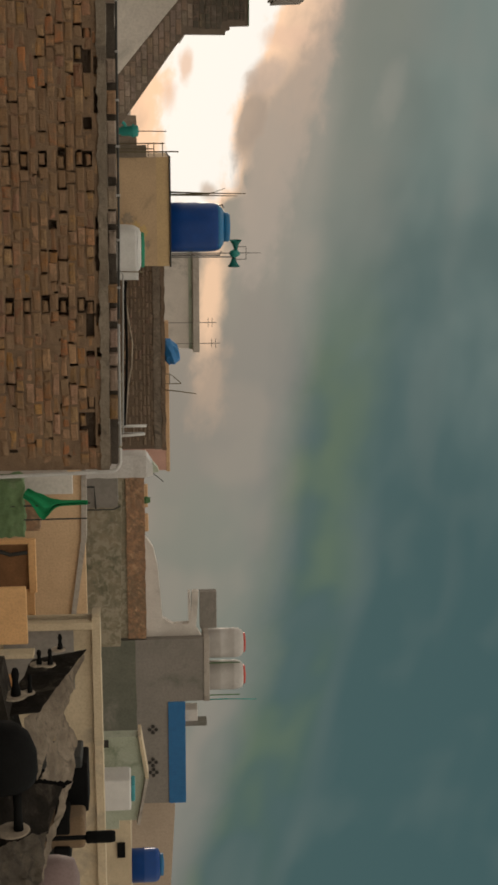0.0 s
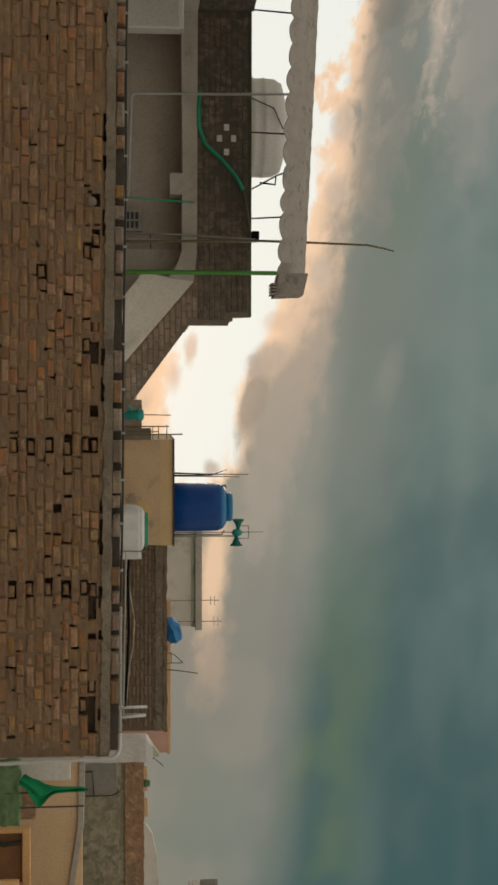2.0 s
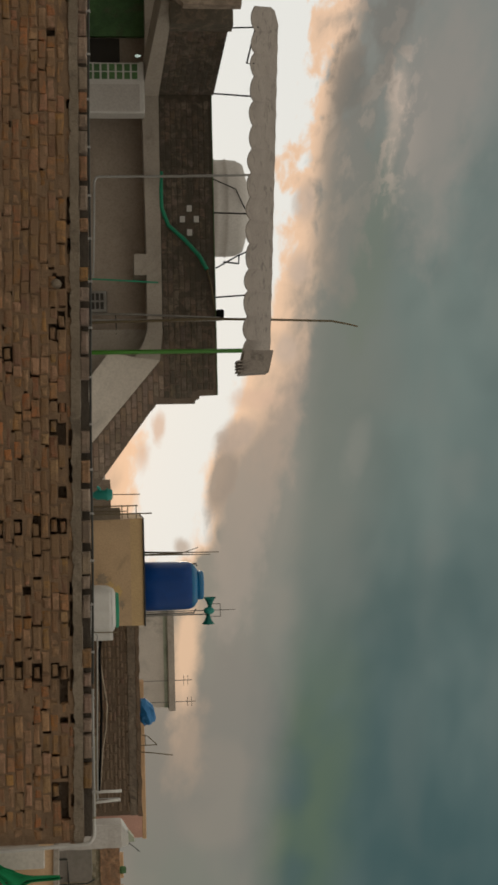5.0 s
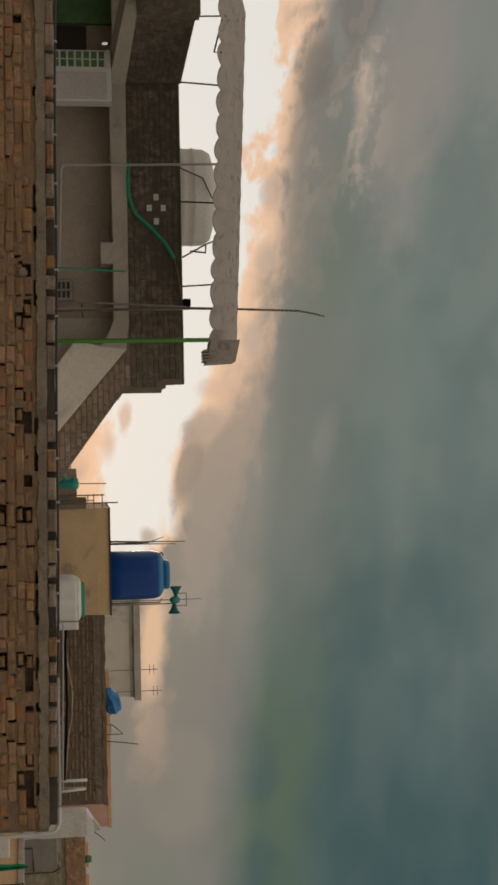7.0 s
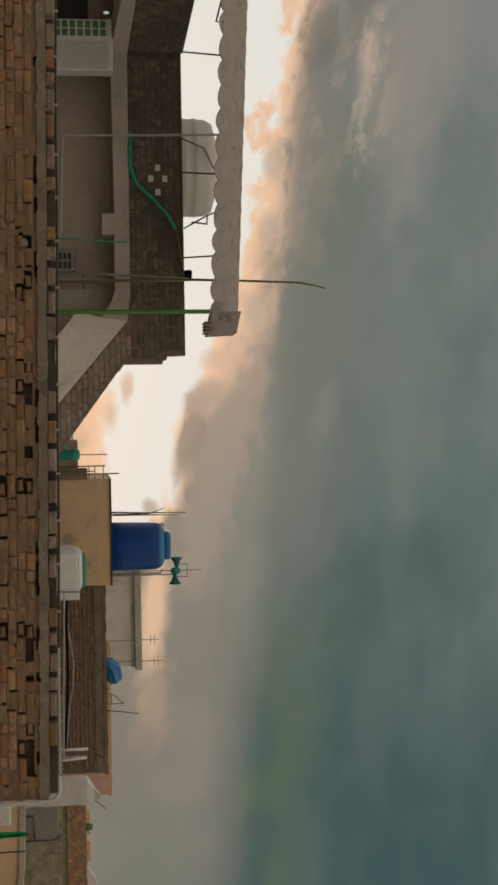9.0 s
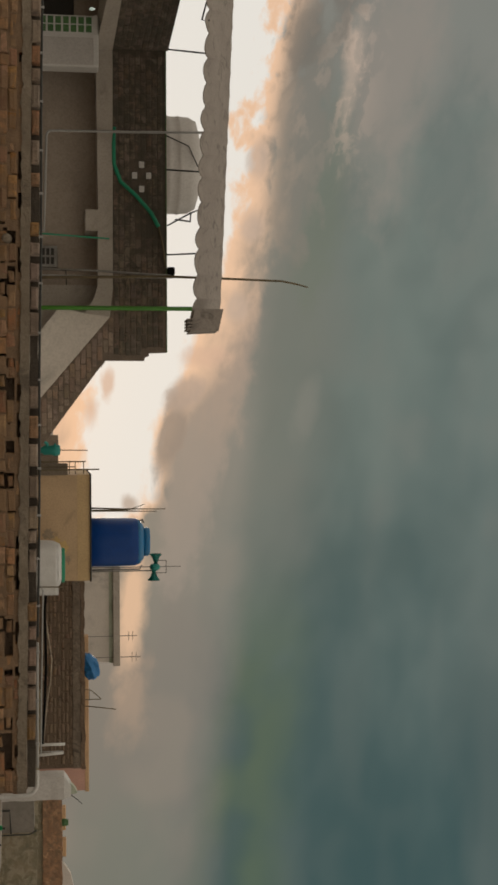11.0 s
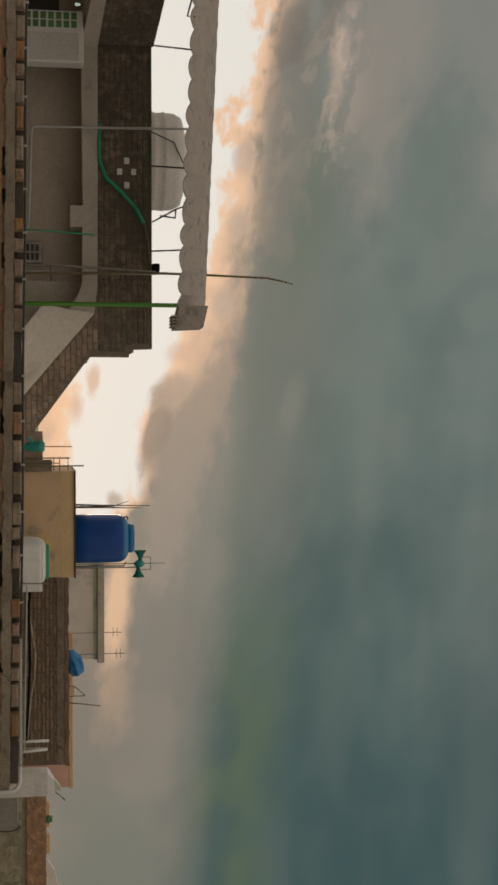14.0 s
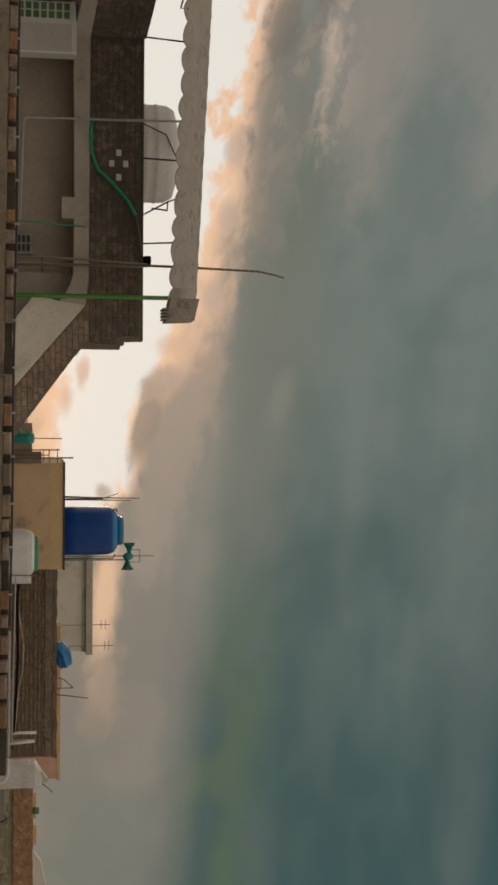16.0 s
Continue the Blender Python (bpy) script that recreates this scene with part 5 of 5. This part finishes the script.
part("board", box(4.62, 4.9, 17.6, 17.66, 4.6, 6.1, 0.01), plaster_white, shelf)
tagged(part("rough_pier", box(5.05, 5.5, 17.9, 18.2, 4.6, 5.62), far_brick), "short rough brick pier in the yard", "pier", kind="structure")

# clutter under a tarpaulin in front of the cream parapet
def sheet(name, corners, nu, nv, amp, seed, material, parent, freq=3.0):
    """A crumpled sheet between four corners, with thickness."""
    own = bmesh.new()
    a, b, c, d = [Vector(p) for p in corners]
    g = []
    for i in range(nu + 1):
        r = []
        for j in range(nv + 1):
            u, v = i / nu, j / nv
            p = a.lerp(b, u).lerp(d.lerp(c, u), v)
            q = noise.noise_vector(p * freq + Vector((seed, seed, 0))) * amp + noise.noise_vector(p * freq * 3.1) * amp * 0.4
            r.append(own.verts.new(p + q))
        g.append(r)
    for i in range(nu):
        for j in range(nv):
            own.faces.new((g[i][j], g[i + 1][j], g[i + 1][j + 1], g[i][j + 1]))
    bmesh.ops.solidify(own, geom=own.faces[:], thickness=0.012)
    return part(name, own, material, parent, smooth=True)


def lathe_x(profile, x0, y, z, seg=20, bm=None):
    """A turned body lying along x: the profile in radius, length."""
    own = lathe(profile, (0, 0, 0), seg)
    own.transform(Matrix.Translation((x0, y, z)) @ Matrix.Rotation(math.pi / 2, 4, "Y"))
    return join(bm, own)


pile = thing("covered_junk_pile", (0, 0, 0), "heap of junk under dark tarpaulin and dirty cloth", "junk pile")
part("core", prism([(6.0, 4.6), (6.05, 5.35), (6.6, 5.45), (7.1, 5.5), (7.3, 5.4), (7.4, 4.6)], 11.9, 12.9), tarp_m, pile)
part("core", prism([(5.55, 4.6), (5.6, 5.52), (6.2, 5.62), (6.9, 5.8), (7.1, 4.6)], 13.15, 13.75), tarp_m, pile)
sheet("tarpaulin", [(6.11, 14.9, 5.73), (6.06, 15.0, 6.34), (6.12, 13.4, 5.89), (6.05, 13.2, 5.51)], 40, 30, 0.03, 1.0, tarp_m, pile)
sheet("tarpaulin", [(6.47, 12.6, 5.49), (7.02, 13.5, 6.12), (7.2, 12.8, 5.99), (6.97, 12.1, 5.52)], 34, 30, 0.035, 3.0, tarp_m, pile)
sheet("cloth", [(6.08, 15.0, 6.34), (6.29, 14.3, 6.19), (6.64, 12.9, 5.89), (6.14, 13.3, 5.76)], 44, 22, 0.035, 5.0, cloth_m, pile, 7.0)
sheet("cloth", [(6.49, 14.2, 6.10), (6.83, 14.2, 6.23), (7.14, 13.8, 6.20), (6.67, 13.0, 5.91)], 36, 24, 0.04, 9.0, cloth_m, pile, 6.0)
sheet("cloth", [(7.14, 13.8, 6.20), (7.29, 13.4, 6.11), (7.37, 13.0, 6.01), (7.02, 13.4, 6.09)], 30, 16, 0.035, 12.0, cloth_m, pile, 6.0)
sheet("cloth", [(7.29, 13.4, 6.11), (7.37, 13.0, 6.01), (7.46, 12.2, 5.95), (7.18, 12.8, 5.97)], 30, 16, 0.03, 15.0, cloth_m, pile, 7.0)
# darker copy of the dirty cloth: its unlit tone is in the colour
sheet("cloth", [(7.1, 12.7, 6.0), (7.43, 12.0, 5.96), (7.21, 11.5, 5.57), (6.88, 12.0, 5.53)], 40, 30, 0.05, 18.0, mat("soiled_cloth_in_shade", (0.20, 0.165, 0.125), (0.11, 0.09, 0.07), 0.95, 0, 5.0, 0.6, 50.0, 0.25, (0.045, 0.038, 0.03), 4.0), pile, 7.0)
for x0, y, z, ln, r in ((5.59, 14.3, 6.08, 0.17, 0.026), (5.73, 14.2, 5.85, 0.16, 0.028), (5.72, 14.2, 5.97, 0.18, 0.026), (5.60, 13.4, 5.66, 0.30, 0.045), (5.76, 13.6, 5.79, 0.2, 0.024)):
    sp = thing("black_spindle", (0, 0, 0), "black turned spindle lying on the dark tarpaulin", "spindle", "spindles on the tarpaulin")
    part("shaft", lathe_x([(r * 0.6, 0), (r, ln * 0.2), (r * 0.7, ln * 0.5), (r * 1.2, ln * 0.9), (r * 1.2, ln)], x0, y, z), black_m, sp, smooth=True)
    part("flange", lathe_x([(r * 3.0, 0), (r * 3.2, 0.008), (r * 3.0, 0.016)], x0 + ln, y, z - 0.02), cloth_m, sp, "pale flat flange")
lampf = thing("black_stand", (0, 0, 0), "black domed stand lying on its side", "stand")
part("dome", lathe_x([(0.03, 0), (0.17, 0.02), (0.28, 0.12), (0.345, 0.30), (0.35, 0.5), (0.32, 0.6)], 5.77, 12.4, 5.60, 28), black_m, lampf, smooth=True)
part("stem", lathe_x([(0.045, 0), (0.04, 0.2), (0.05, 0.42)], 6.37, 12.2, 5.755), black_m, lampf, smooth=True)
part("foot", lathe_x([(0.16, 0), (0.17, 0.012), (0.15, 0.024)], 6.79, 12.2, 5.70), cloth_m, lampf, "pale round foot")

paper = thing("paper_sheet", (0, 0, 0), "crumpled ochre paper sheet on the junk pile", "paper")
sheet("leaf", [(6.05, 14.35, 5.37), (6.07, 14.35, 5.60), (6.10, 14.10, 5.59), (6.15, 13.85, 5.41)], 14, 10, 0.015, 23.0, wood_m, paper, 7.0)
ledger = thing("pale_post", (0, 0, 0), "short pale timber post behind the junk", "post")
part("post", box(6.5, 6.56, 15.95, 16.15, 4.6, 5.64, 0.006), plaster_cream, ledger)

dk = thing("black_crate", (0, 0, 0), "black plastic crate beside the cream parapet", "crate")
part("case", box(8.05, 8.73, 16.0, 16.5, 4.6, 6.27, 0.02, 2), black_m, dk)
part("rim", box(7.95, 8.1, 15.98, 16.5, 4.6, 6.2, 0.02), dark_iron, dk)
mac = thing("old_machine", (0, 0, 0), "old brown and black machine on a stand", "machine")
part("casing", box(8.55, 8.98, 15.5, 15.9, 5.6, 6.24, 0.06, 3), mat("brown_enamel", (0.20, 0.13, 0.07), (0.12, 0.08, 0.05)), mac)
part("foot", box(8.5, 8.75, 15.45, 15.9, 5.86, 6.05, 0.03, 2), black_m, mac)
part("foot", box(8.92, 9.2, 15.45, 15.9, 5.84, 6.05, 0.03, 2), black_m, mac)
part("stand", box(8.6, 9.1, 15.55, 15.85, 4.6, 5.9), dark_iron, mac)
part("grip", lathe([(0.06, 0), (0.075, 0.02), (0.075, 0.32), (0.06, 0.36)], (8.52, 15.0, 6.27), 16), black_m, mac, "thick black upright grip", smooth=True)
part("grip_stem", tube([(8.52, 15.0, 4.6), (8.52, 15.0, 6.28)], 0.03, 8), black_m, mac)
pud = thing("mauve_bucket", (0, 0, 0), "upturned mauve plastic bucket", "bucket")
part("shell", lathe([(0.32, 0), (0.30, 1.45), (0.26, 1.62), (0.1, 1.68), (0.02, 1.68)], (8.02, 13.2, 4.6), 24), mat("mauve_plastic", (0.22, 0.15, 0.14), (0.17, 0.12, 0.11), 0.6), pud, smooth=True)

# ---- single bricks of the near wall ----
for i, s in enumerate(sorted(near)):
    ob = new("brick", KINDS[s[0], i % 9])
    ob.matrix_basis = pose(s[1], WY + s[3], s[2] + settle(s[1]), RNG.uniform(-2, 2), RNG.uniform(-1.6, 1.6), RNG.uniform(-2, 2)) @ Matrix.Diagonal((RNG.uniform(0.9, 1.02), 1, RNG.uniform(0.88, 1.05), 1))
    ob.parent = wall_front
